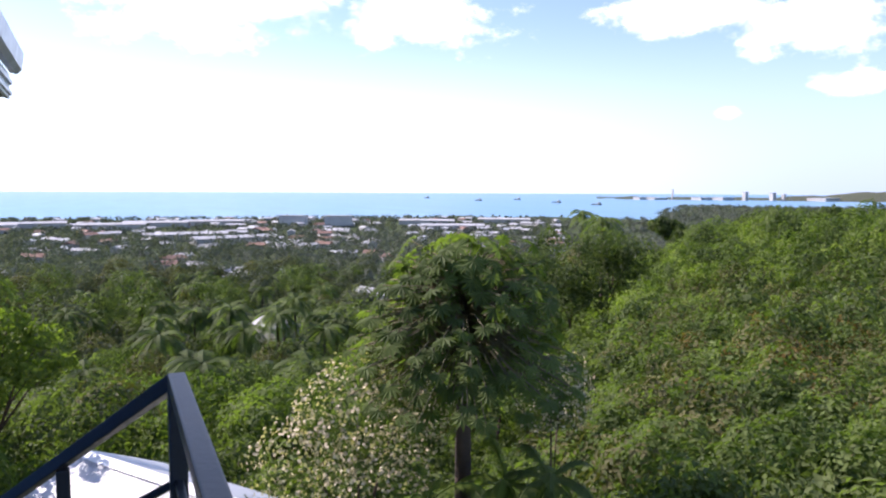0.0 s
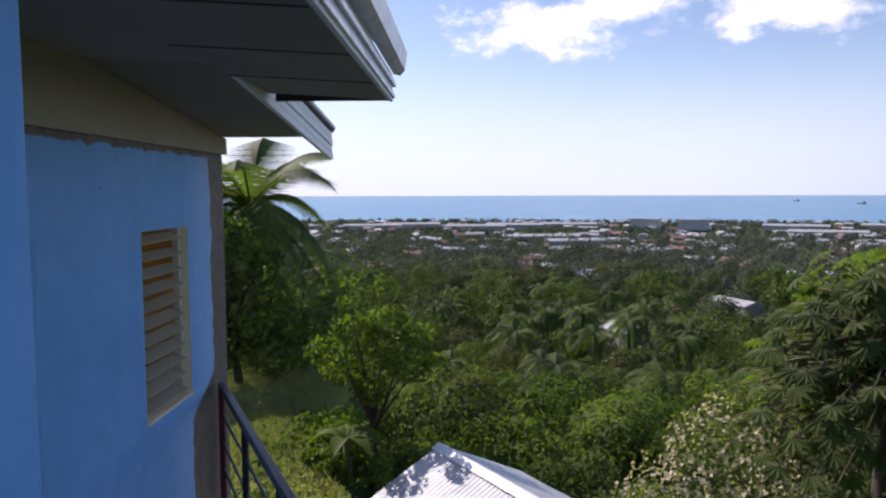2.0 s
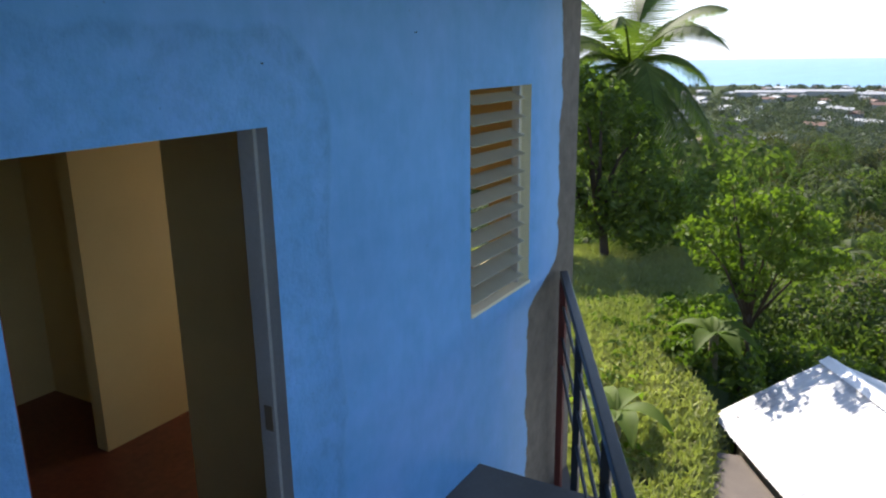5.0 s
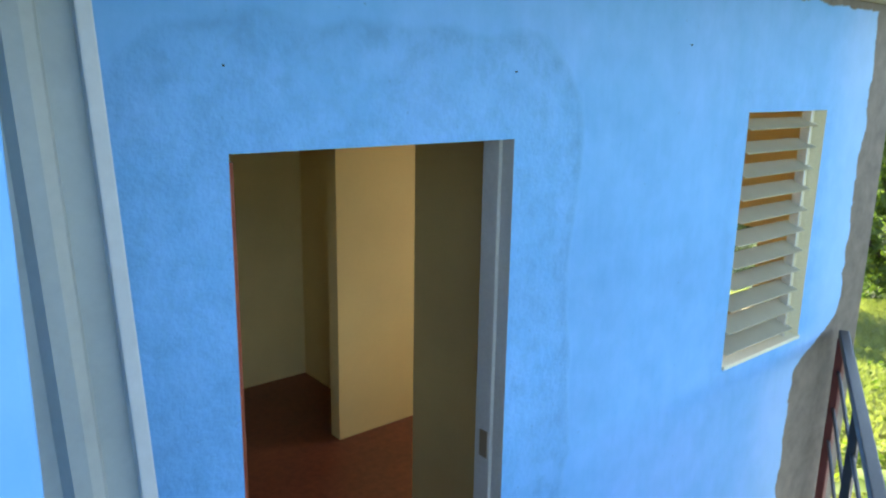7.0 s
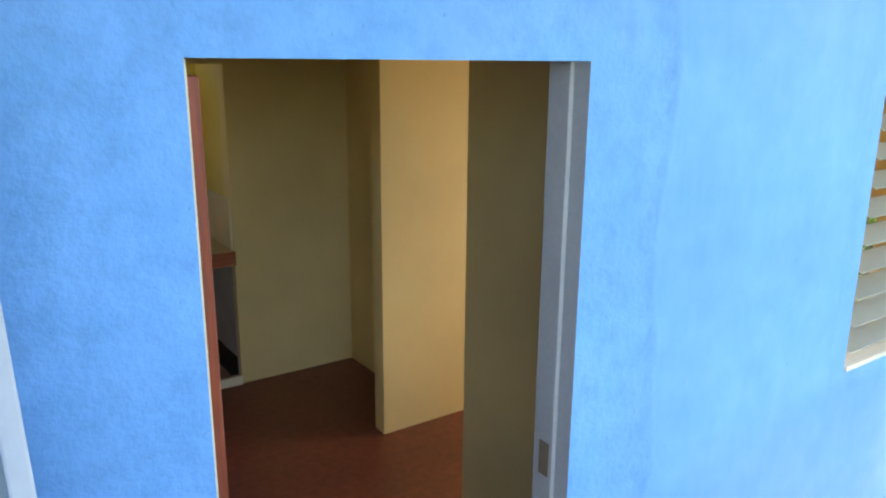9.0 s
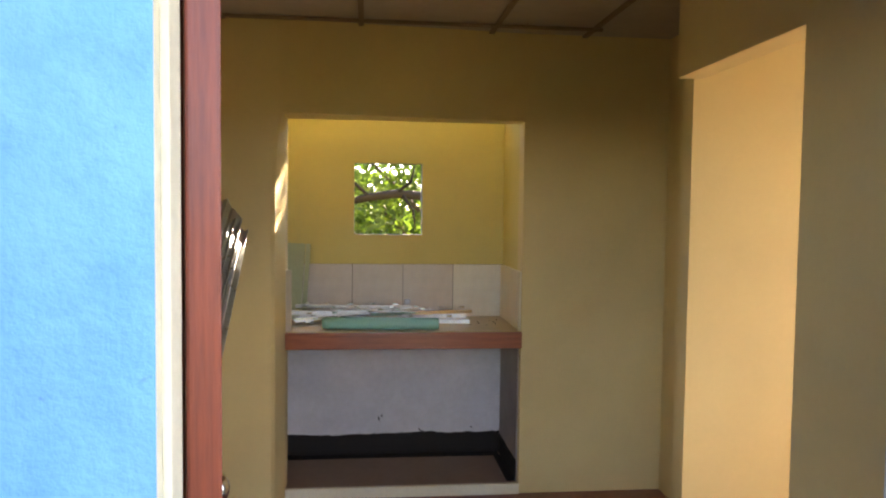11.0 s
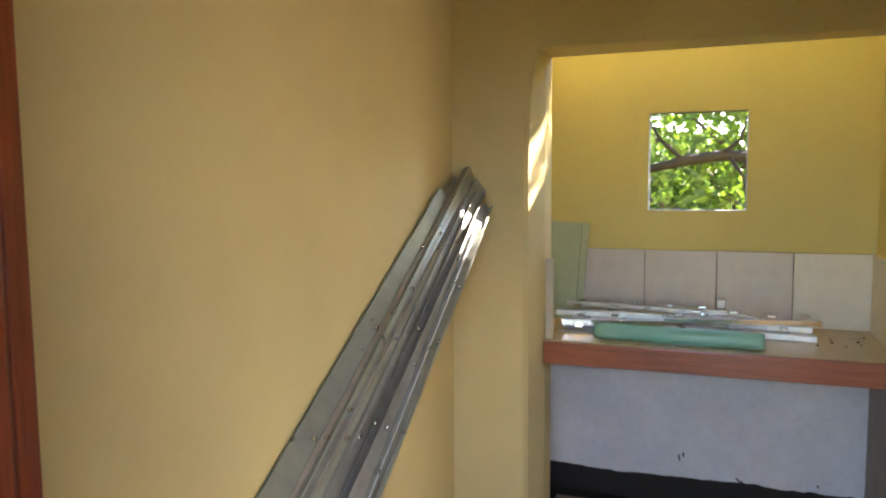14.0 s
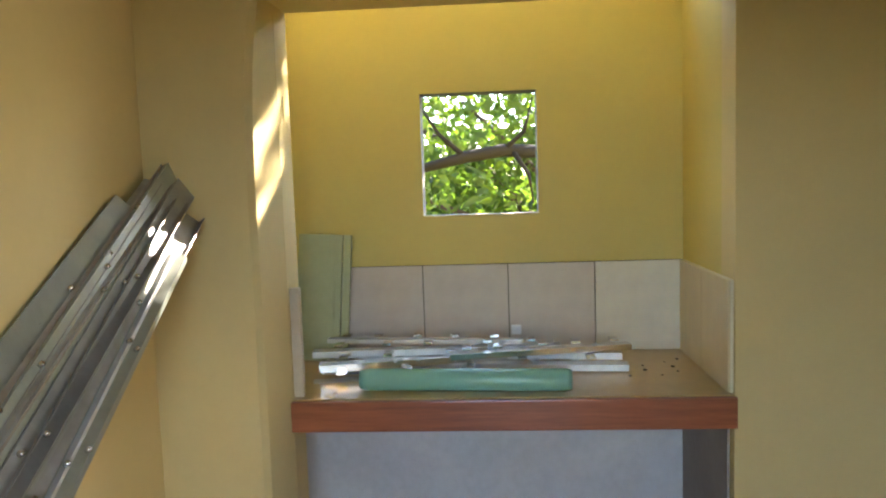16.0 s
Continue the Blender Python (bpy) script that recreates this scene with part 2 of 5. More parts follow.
def blade_mat():
    n = Nodes("frosted_blade_glass")
    n.color(n.ramp(n.noise(6, 4), [(0.3, (0.46, 0.46, 0.38)), (0.7, (0.58, 0.58, 0.49))]))
    n.surf(0.3, spec=0.5)
    tr = n.add("ShaderNodeBsdfTranslucent")
    tr.inputs[0].default_value = (0.62, 0.60, 0.46, 1)
    m = n.add("ShaderNodeMixShader", Fac=0.45)
    n.link(n.b.outputs[0], m.inputs[1])
    n.link(tr.outputs[0], m.inputs[2])
    n.link(m.outputs[0], n.out.inputs[0])
    return n.mat


def clear_green_mat():
    n = Nodes("green_tinted_film")
    n.color((0.30, 0.62, 0.50))
    n.surf(0.25)
    n.b.inputs["Transmission Weight"].default_value = 0.35
    return n.mat


def tile_mat():
    n = Nodes("glazed_wall_tile")
    r = n.add("ShaderNodeObjectInfo").outputs["Random"]
    c = n.ramp(r, [(0.0, (0.50, 0.42, 0.36)), (0.6, (0.53, 0.45, 0.385)), (1.0, (0.56, 0.48, 0.41))])
    n.color(n.mix(0.15, c, n.ramp(n.noise(14, 5), [(0.35, (0.40, 0.33, 0.27)), (0.65, (0.72, 0.66, 0.56))])))
    return n.surf(0.3).mat


YELLOW = (0.645, 0.51, 0.235)
M_BLUE_END = blue_wall("blue_wall_paint_worn_end", True)
M_BLUE = blue_wall("blue_wall_paint", False)
M_YELLOW = painted("yellow_wall_paint", YELLOW, 0.55, 45, 0.10, 0.06, fine_mix=0.05)
# recess copy of the wall paint, with yellow bounced light put into its colour
M_YELLOW_BOUNCE = painted("yellow_wall_paint_bounce_tint", (0.61, 0.495, 0.155), 0.55, 45, 0.10, 0.06, fine_mix=0.05)
M_CREAM = painted("cream_reveal_paint", (0.72, 0.66, 0.48), 0.6, 60, 0.10, 0.3)
M_GREYJAMB = painted("grey_cement_jamb", (0.42, 0.41, 0.40), 0.75, 55, 0.14, 0.3)
M_CEMENT = painted("bare_cement", CEMENT, 0.9, 40, 0.25, 0.5)
M_FRIEZE = painted("beige_frieze_board", (0.36, 0.325, 0.235), 0.7, 20, 0.10, 0.1)
M_SOFFIT = painted("brown_grey_soffit_board", (0.28, 0.26, 0.23), 0.75, 14, 0.12, 0.1)
M_SOFFIT2 = painted("grey_soffit_board", (0.22, 0.21, 0.18), 0.75, 14, 0.12, 0.1)
M_CEIL = painted("ceiling_board", (0.42, 0.37, 0.30), 0.75, 14, 0.12, 0.1)
M_BATTEN = painted("ceiling_batten_wood", (0.20, 0.15, 0.10), 0.7, 20, 0.15, 0.1)
M_FASCIA = metal("fascia_metal", (0.55, 0.55, 0.56), 0.34, 0.25)
M_SIDING = painted("white_metal_siding", (0.78, 0.82, 0.84), 0.4, 30, 0.08, 0.05)
M_DARKTRIM = painted("dark_roof_trim", (0.07, 0.065, 0.06), 0.6, 20, 0.2, 0.1)
M_ROOF = roof_sheet_mat()
M_HAZE = haze_mat()
M_RIDGE = painted("white_ridge_cap", (0.78, 0.79, 0.8), 0.4, 30, 0.06, 0.05)
M_RAIL = painted("dark_painted_steel", (0.032, 0.034, 0.038), 0.4, 50, 0.25, 0.15, spec=0.3)
M_RUST = painted("red_primer_steel", (0.13, 0.035, 0.03), 0.55, 50, 0.3, 0.2)
M_DOOR = wood("red_varnished_wood", (0.205, 0.031, 0.006), (0.085, 0.010, 0.003), 0.5, 0.09)
M_EDGE = wood("brown_counter_edging_wood", (0.30, 0.085, 0.032), (0.17, 0.045, 0.02), 0.4, 0.3, "x")
M_TOP = painted("yellow_painted_counter", (0.52, 0.36, 0.15), 0.3, 25, 0.15, 0.08, 5, 0.5)
M_WHITE = painted("white_skim_plaster", (0.58, 0.57, 0.58), 0.8, 30, 0.14, 0.35, 3.5)
M_GREYSKIM = painted("grey_cement_skim", (0.33, 0.31, 0.30), 0.85, 30, 0.16, 0.35, 3.5)
M_TAR = painted("black_tar_band", (0.018, 0.015, 0.013), 0.75, 40, 0.3, 0.4)
M_NICHE = painted("brown_niche_slab", (0.30, 0.21, 0.155), 0.7, 30, 0.2, 0.2)
M_FLOOR = floor_mat()
M_TILE = tile_mat()
M_TILE_PALE = painted("pale_cream_tile", (0.68, 0.63, 0.52), 0.3, 14, 0.05, 0.02)
M_TILE_SIDE = painted("yellowed_cream_tile", (0.64, 0.54, 0.33), 0.3, 14, 0.06, 0.02)
M_GROUT = painted("dark_grout", (0.10, 0.085, 0.07), 0.9)
M_ALU = metal("brushed_aluminium", (0.66, 0.65, 0.62), 0.38, 0.18, 20, (1, 1, 1))
# bark of the branch, with the canopy's shade put into its colour
M_BRANCH = painted("shade_darkened_bark", (0.014, 0.011, 0.008), 0.9, 40, 0.35, 0.6, 6)
M_ALU3 = metal("dull_mill_aluminium", (0.37, 0.37, 0.34), 0.36, 0.28, 14, (1, 1, 0.3))
M_ALU4 = metal("dark_grey_aluminium", (0.33, 0.32, 0.29), 0.40, 0.25, 14, (1, 1, 0.3))
M_WRAP = metal("film_wrapped_aluminium", (0.38, 0.40, 0.34), 0.30, 0.25, 10, (1, 1, 0.3))
M_ALU2 = metal("dull_bronze_aluminium", (0.42, 0.37, 0.30), 0.5, 0.2, 20)
for mm in (M_ALU, M_ALU2, M_ALU3, M_ALU4, M_WRAP):
    mm.node_tree.nodes["Principled BSDF"].inputs["Metallic"].default_value = 0.55
M_STEEL = metal("polished_steel", (0.72, 0.71, 0.69), 0.2, 0.1)
M_BLADE = blade_mat()
M_FILM = clear_green_mat()
M_PALEGREEN = painted("pale_green_board", (0.40, 0.43, 0.25), 0.45, 30, 0.08, 0.05)
M_STICK = painted("pale_wood_batten", (0.58, 0.50, 0.36), 0.7, 30, 0.12, 0.1)
M_PANEL = painted("grey_ribbed_sheet", (0.36, 0.39, 0.38), 0.5, 30, 0.12, 0.05, 3)
M_PANELEDGE = painted("pale_sheet_edge", (0.52, 0.54, 0.55), 0.5, 30, 0.1, 0.1)
M_BARK = painted("tree_bark", (0.075, 0.055, 0.042), 0.9, 25, 0.35, 0.8, 4)
M_STEM = painted("pale_green_brown_stem", (0.16, 0.14, 0.08), 0.8, 25, 0.25, 0.5, 4)
M_LEAF = foliage("broad_leaf", (0.030, 0.050, 0.015), (0.165, 0.21, 0.07), 0.42)
M_LEAF_LIGHT = foliage("young_leaf", (0.055, 0.095, 0.018), (0.19, 0.24, 0.05), 0.38)
M_LEAF_DARK = foliage("dark_leaf", (0.023, 0.038, 0.014), (0.145, 0.18, 0.070), 0.36)
M_LEAF_DRY = foliage("dry_leaf", (0.10, 0.06, 0.02), (0.22, 0.15, 0.05), 0.3)
M_FLOWER = foliage("cream_blossom", (0.38, 0.30, 0.23), (0.64, 0.56, 0.44), 0.2)
M_GRASS = foliage("sunlit_grass", (0.19, 0.21, 0.09), (0.45, 0.43, 0.22), 0.3)
M_LEAF_OLIVE = foliage("olive_leaf", (0.045, 0.05, 0.022), (0.17, 0.155, 0.065), 0.22)
# far leaf colours are paled and greyed to paint in the distance haze
M_FAR = foliage("haze_tinted_far_crown", (0.042, 0.052, 0.038), (0.17, 0.18, 0.125), 0.2, 0.95)
M_PLAIN = foliage("haze_tinted_plain_trees", (0.065, 0.075, 0.070), (0.185, 0.195, 0.17), 0.15, 0.95)
M_SOIL = ground_mat()
M_SEA = sea_mat()
M_CLOUD = cloud_mat()
M_TOWNWALL = painted("town_wall_paint", (0.42, 0.41, 0.39), 0.8, 3, 0.15, 0.0, 0.2)
M_TOWNROOF = painted("pale_town_roof", (0.47, 0.47, 0.47), 0.5, 3, 0.15, 0.0, 0.2)
M_TOWNROOF2 = painted("rusty_town_roof", (0.25, 0.15, 0.115), 0.7, 3, 0.2, 0.0, 0.2)
M_PANE = painted("dark_window_pane", (0.05, 0.06, 0.07), 0.2)


# ---- mesh helpers ----
def link_mesh(name, bm, mats, parent=None, label="", smooth=False):
    me = bpy.data.meshes.new(name)
    bmesh.ops.recalc_face_normals(bm, faces=bm.faces)
    bm.to_mesh(me)
    bm.free()
    for m in (mats if isinstance(mats, (list, tuple)) else [mats]):
        me.materials.append(m)
    if smooth:
        me.polygons.foreach_set("use_smooth", [True] * len(me.polygons))
    ob = new(name, me)
    if parent:
        ob.parent = parent
    if label:
        ob["label"] = label
    return ob


def part(name, bm, material, parent, label="", smooth=False):
    return link_mesh(name, bm, material, parent, label, smooth)


def raw(name, verts, faces, material, parent=None, label="", smooth=False):
    me = bpy.data.meshes.new(name)
    me.from_pydata(verts, [], faces)
    me.materials.append(material)
    if smooth:
        me.polygons.foreach_set("use_smooth", [True] * len(me.polygons))
    ob = new(name, me)
    if parent:
        ob.parent = parent
    if label:
        ob["label"] = label
    return ob


def thing(name, label, category, at=(0, 0, 0), group="", kind=""):
    ob = new(name)
    ob.location = at
    return tagged(ob, label, category, group, kind)


def add_box(bm, lo, hi, bevel=0.0, m=None):
    made = bmesh.ops.create_cube(bm, size=1.0)["verts"]
    for v in made:
        v.co = Vector([lo[i] + (v.co[i] + 0.5) * (hi[i] - lo[i]) for i in range(3)])
    if bevel:
        edges = {e for v in made for e in v.link_edges}
        out = bmesh.ops.bevel(bm, geom=list(edges), offset=bevel, segments=2, affect="EDGES", profile=0.6)
        made = list({v for f in out["faces"] for v in f.verts} | {v for v in made if v.is_valid})
    if m is not None:
        bmesh.ops.transform(bm, matrix=m, verts=[v for v in made if v.is_valid])
    return bm


def boxes(*items, bevel=0.003, m=None):
    bm = bmesh.new()
    for lo, hi in items:
        one = bmesh.new()
        add_box(one, lo, hi, bevel)
        if m is not None:
            bmesh.ops.transform(one, matrix=m, verts=one.verts)
        tmp = bpy.data.meshes.new("tmp")
        one.to_mesh(tmp)
        one.free()
        bm.from_mesh(tmp)
        bpy.data.meshes.remove(tmp)
    return bm


def prism(points, z0, z1, bevel=0.0):
    """A slab over a ground polygon."""
    bm = bmesh.new()
    low = [bm.verts.new((x, y, z0)) for x, y in points]
    top = [bm.verts.new((x, y, z1)) for x, y in points]
    bm.faces.new(top)
    bm.faces.new(list(reversed(low)))
    n = len(points)
    for i in range(n):
        bm.faces.new([low[i], low[(i + 1) % n], top[(i + 1) % n], top[i]])
    if bevel:
        bmesh.ops.bevel(bm, geom=[e for e in bm.edges], offset=bevel, segments=2, affect="EDGES")
    return bm


def pierced(axis, u0, u1, z0, z1, t0, t1, holes=(), step=0.0):
    """A wall along u (x or y) between t0 and t1 in depth, with rectangular holes (u0, z0, u1, z1)."""
    us = sorted({u0, u1, *[h[0] for h in holes], *[h[2] for h in holes]})
    zs = sorted({z0, z1, *[h[1] for h in holes], *[h[3] for h in holes]})
    us = [u for u in us if u0 <= u <= u1]
    zs = [z for z in zs if z0 <= z <= z1]
    bm = bmesh.new()
    cache = {}

    def vert(u, t, z):
        key = (round(u, 5), round(t, 5), round(z, 5))
        if key not in cache:
            cache[key] = bm.verts.new((u, t, z) if axis == "x" else (t, u, z))
        return cache[key]

    def solid(i, j):
        if not (0 <= i < len(us) - 1 and 0 <= j < len(zs) - 1):
            return False
        cu, cz = (us[i] + us[i + 1]) / 2, (zs[j] + zs[j + 1]) / 2
        return not any(h[0] < cu < h[2] and h[1] < cz < h[3] for h in holes)

    for i in range(len(us) - 1):
        for j in range(len(zs) - 1):
            if not solid(i, j):
                continue
            a, b, c, d = us[i], us[i + 1], zs[j], zs[j + 1]
            for t in (t0, t1):
                bm.faces.new([vert(a, t, c), vert(b, t, c), vert(b, t, d), vert(a, t, d)])
            for ok, p, q in ((solid(i - 1, j), (a, c), (a, d)), (solid(i + 1, j), (b, c), (b, d)), (solid(i, j - 1), (a, c), (b, c)), (solid(i, j + 1), (a, d), (b, d))):
                if not ok:
                    bm.faces.new([vert(p[0], t0, p[1]), vert(q[0], t0, q[1]), vert(q[0], t1, q[1]), vert(p[0], t1, p[1])])
    bmesh.ops.recalc_face_normals(bm, faces=bm.faces)
    return bm


def by_normal(ob, rule):
    """Give each face the material slot that rule(normal, centre) names."""
    for p in ob.data.polygons:
        p.material_index = rule(p.normal, p.center)
    return ob


def tube(points, radii, sides=8, close=True):
    bm = bmesh.new()
    add_tube(bm, points, radii, sides, close)
    return bm


def add_tube(bm, points, radii, sides=8, close=True):
    pts = [Vector(p) for p in points]
    rings = []
    for i, p in enumerate(pts):
        d = (pts[min(i + 1, len(pts) - 1)] - pts[max(i - 1, 0)]).normalized()
        side = d.cross(Vector((0, 0, 1)) if abs(d.z) < 0.95 else Vector((1, 0, 0))).normalized()
        up = side.cross(d)
        r = radii[i] if isinstance(radii, (list, tuple)) else radii
        rings.append([bm.verts.new(p + r * (math.cos(a) * side + math.sin(a) * up)) for a in [2 * math.pi * k / sides for k in range(sides)]])
    for a, b in zip(rings, rings[1:]):
        for k in range(sides):
            f = bm.faces.new([a[k], a[(k + 1) % sides], b[(k + 1) % sides], b[k]])
            f.smooth = True
    if close:
        bm.faces.new(list(reversed(rings[0])))
        bm.faces.new(rings[-1])


def bar(p, q, w, h, bevel=0.004, twist=0.0):
    """A square bar from p to q."""
    p, q = Vector(p), Vector(q)
    d = q - p
    bm = bmesh.new()
    add_box(bm, (-w / 2, -h / 2, 0), (w / 2, h / 2, d.length), bevel)
    rot = d.to_track_quat("Z", "Y").to_matrix().to_4x4()
    bmesh.ops.transform(bm, matrix=Matrix.Translation(p) @ rot @ Matrix.Rotation(twist, 4, "Z"), verts=bm.verts)
    return bm


# ---- the house ----
X_DOOR, X_WEND = 0.93, 3.83
WIN = (2.329, 0.888, 3.065, 2.06)
front = link_mesh("wall_front", pierced("x", -0.62, X_WEND, -1.6, 2.60, 0.0, 0.11, [(0.0, 0.0, X_DOOR, 2.0), WIN]), [M_BLUE_END, M_YELLOW, M_GREYJAMB, M_CREAM])
by_normal(front, lambda n, c: 0 if n.y < -0.5 else 1 if n.y > 0.5 else 3 if (c.x < 0.2 or 2 < c.x < 3.5) else 2)
tagged(front, "blue brushed plaster wall with bare cement at its end", "wall", kind="structure")


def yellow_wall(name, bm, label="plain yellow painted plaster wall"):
    return tagged(link_mesh(name, bm, M_YELLOW_BOUNCE if name in ("wall_recess_left", "wall_recess_right", "wall_recess_back") else M_YELLOW), label, "wall", kind="structure")


CEIL_Z = 2.425
yellow_wall("wall_room_left", pierced("y", 0.11, 3.67, 0, 2.6, -0.64, -0.52))
yellow_wall("wall_room_back", pierced("x", -0.52, 1.94, 0, 2.6, 3.022, 3.142, [(-0.187, 0.0, 1.04, 1.972)]), "yellow plaster wall with a kitchen recess opening")
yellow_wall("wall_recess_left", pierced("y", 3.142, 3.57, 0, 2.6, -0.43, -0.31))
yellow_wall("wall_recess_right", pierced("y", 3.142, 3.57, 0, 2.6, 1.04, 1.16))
# the upper hole is an unseen slot, added to let sun onto the pier
back = yellow_wall("wall_recess_back", pierced("x", -0.52, 1.94, -1.5, 2.6, 3.57, 3.67, [(0.151, 1.358, 0.551, 1.778), (-0.20, 2.14, 1.02, 2.50)]), "yellow plaster wall with a small square opening and an added sun slot above")
# the small opening's reveals take the dark cement colour in place of shade
back.data.materials.append(M_CEMENT)
by_normal(back, lambda n, c: 1 if abs(n.y) < 0.5 and c.y < 3.66 and 0.1 < c.x < 0.6 and 1.3 < c.z < 1.8 else 0)
yellow_wall("wall_alcove_right", pierced("y", 2.05, 3.022, 0, 2.6, 1.82, 1.94))
yellow_wall("wall_partition", pierced("y", 0.11, 1.953, 0, 2.6, 1.40, 1.50, [(1.127, 0, 1.953, 2.02)]), "yellow plaster partition with an open doorway")
yellow_wall("wall_side_room_back", pierced("x", 1.465, X_WEND - 0.12, 0, 2.6, 1.953, 2.05))
tagged(link_mesh("wall_side_room_right", pierced("y", 0.11, 2.05, -1.6, 2.6, X_WEND - 0.12, X_WEND, [(0.60, 0.75, 1.40, 1.3)]), M_YELLOW), "yellow painted end wall with an unglazed window opening", "wall", kind="structure")
tagged(link_mesh("floor", boxes(((-0.635, 0.004, -0.12), (X_WEND - 0.005, 3.665, 0.0)), bevel=0), M_FLOOR), "dark red waxed cement floor, worn and glossy", "floor", kind="structure")

ceil = bmesh.new()
add_box(ceil, (-0.52, 0.11, CEIL_Z), (X_WEND - 0.12, 3.022, CEIL_Z + 0.02))
# unseen board added over the recess; the slit in front limits the skylight
tagged(link_mesh("ceiling_recess_baffle", boxes(((-0.52, 3.235, 2.53), (1.94, 3.565, 2.55)), bevel=0), M_CEIL), "unseen brown board added over the recess to hold back skylight", "ceiling", kind="structure")
link_mesh("ceiling", ceil, M_CEIL)
tagged(bpy.data.objects["ceiling"], "brown board ceiling with wooden battens", "ceiling", kind="structure")
bat = [((x - 0.013, 0.12, CEIL_Z - 0.014), (x + 0.013, 3.02, CEIL_Z - 0.001)) for x in (-0.47, 0.19, 0.855, 1.35)]
bat += [((-0.515, y - 0.013, CEIL_Z - 0.017), (1.39, y + 0.013, CEIL_Z - 0.003)) for y in (0.45, 1.05, 1.65, 2.25, 2.85)]
tagged(link_mesh("ceiling_trim", boxes(*bat, bevel=0.002), M_BATTEN), "dark wooden ceiling battens in a grid", "ceiling batten", kind="structure")

# ---- kitchen recess ----
tagged(link_mesh("recess_floor", boxes(((-0.186, 3.03, 0.0), (1.039, 3.1425, 0.05)), ((-0.309, 3.1426, 0.0), (1.039, 3.569, 0.05)), bevel=0.0), M_NICHE), "dusty brown cement slab in the recess", "floor", kind="structure")
tagged(link_mesh("sill_trim", boxes(((-0.186, 3.005, 0.0), (1.039, 3.0295, 0.058)), bevel=0.004), M_CREAM), "low cream plaster kerb before the recess", "kerb", kind="structure")
rng = random.Random(5)
pier = bmesh.new()
rows = []
for z, cx in ((0, -0.228), (1.5, -0.228), (1.66, -0.225), (1.78, -0.219), (1.87, -0.210), (1.93, -0.200), (1.9715, -0.189)):
    rows.append([pier.verts.new(p) for p in ((-0.5195, 3.0215, z), (-0.5195, 2.895, z), (cx - 0.015, 2.90, z), (cx + 0.002, 2.915 if z < 1.9 else 2.9015 + 0.0135 * (1.9715 - z) / 0.0415, z), (-0.1875, 3.0215, z))])
rows.append([pier.verts.new(p) for p in ((-0.5195, 3.0215, 2.424), (-0.5195, 2.895, 2.424), (-0.204, 2.90, 2.424), (-0.187, 2.9015, 2.424), (-0.1875, 3.0215, 2.424))])
for a, c in zip(rows, rows[1:]):
    for k in range(4):
        pier.faces.new([a[k], a[k + 1], c[k + 1], c[k]])
yellow_wall("wall_recess_pier", pier, "yellow plaster pier curving back into the lintel")
yellow_wall("wall_recess_lintel", prism([(-0.187, 3.0215), (-0.187, 2.9015), (1.06, 3.0215)], 1.9718, 2.424), "yellow plaster lintel over the recess")


def ragged_strip(x0, x1, y, z0, z1, amp, axis="x"):
    """An upright strip with an uneven upper edge, 4 mm thick."""
    bm = bmesh.new()
    n = 60
    rows = []
    for i in range(n + 1):
        u = x0 + (x1 - x0) * i / n
        zt = z1 + amp * (noise.noise(Vector((u * 9, y, 3))) + 0.6 * noise.noise(Vector((u * 41, y, 7))))
        quad = []
        for t in (y, y - 0.004):
            for z in (z0, zt):
                quad.append(bm.verts.new((u, t, z) if axis == "x" else (t, u, z)))
        rows.append(quad)
    for a, b in zip(rows, rows[1:]):
        bm.faces.new([a[2], b[2], b[3], a[3]])
        bm.faces.new([a[1], a[3], b[3], b[1]])
        bm.faces.new([a[0], b[0], b[1], a[1]])
    return bm


tagged(link_mesh("recess_plaster_trim", boxes(((-0.306, 3.560, 0.05), (1.036, 3.568, 0.785)), bevel=0.001), M_WHITE), "patchy white skim plaster below the counter", "plaster", kind="structure")
tagged(link_mesh("recess_side_trim", boxes(((1.032, 3.06, 0.05), (1.0385, 3.559, 0.785)), bevel=0.001), M_GREYSKIM), "bare grey cement skim plaster below the counter", "plaster", kind="structure")
tagged(link_mesh("tar_trim", ragged_strip(-0.306, 1.031, 3.559, 0.05, 0.175, 0.011), M_TAR), "ragged black tar band along the wall's foot", "tar band", kind="structure")
tagged(link_mesh("tar_trim_side", ragged_strip(3.06, 3.554, 1.0315, 0.05, 0.165, 0.008, "y"), M_TAR), "ragged black tar band along the wall's foot", "tar band", kind="structure")

tagged(link_mesh("tar_trim_floor", boxes(((-0.30, 3.485, 0.050), (1.02, 3.554, 0.0545)), ((-0.30, 3.15, 0.050), (-0.225, 3.484, 0.0545)), ((0.985, 3.07, 0.050), (1.025, 3.484, 0.0545)), bevel=0), M_TAR), "black tar margin round the recess slab", "tar band", kind="structure")
for cx, cz, cw, ch in ((0.305, 0.262, 0.006, 0.030), (0.322, 0.278, 0.003, 0.020), (0.56, 0.185, 0.026, 0.008), (0.545, 0.195, 0.010, 0.010), (0.86, 0.205, 0.006, 0.012)):
    bit = link_mesh("plaster_chip", tube([(cx - cw / 2, 3.559, cz + ch / 2), (cx, 3.558, cz), (cx + cw / 2, 3.559, cz - ch / 2)], [0.002, 0.0045, 0.002], 6), M_TAR)
    bit.parent = bpy.data.objects["recess_plaster_trim"]

counter = thing("kitchen_counter", "yellow topped kitchen counter with a brown wooden edge", "counter", (0.43, 3.3, 0.79))


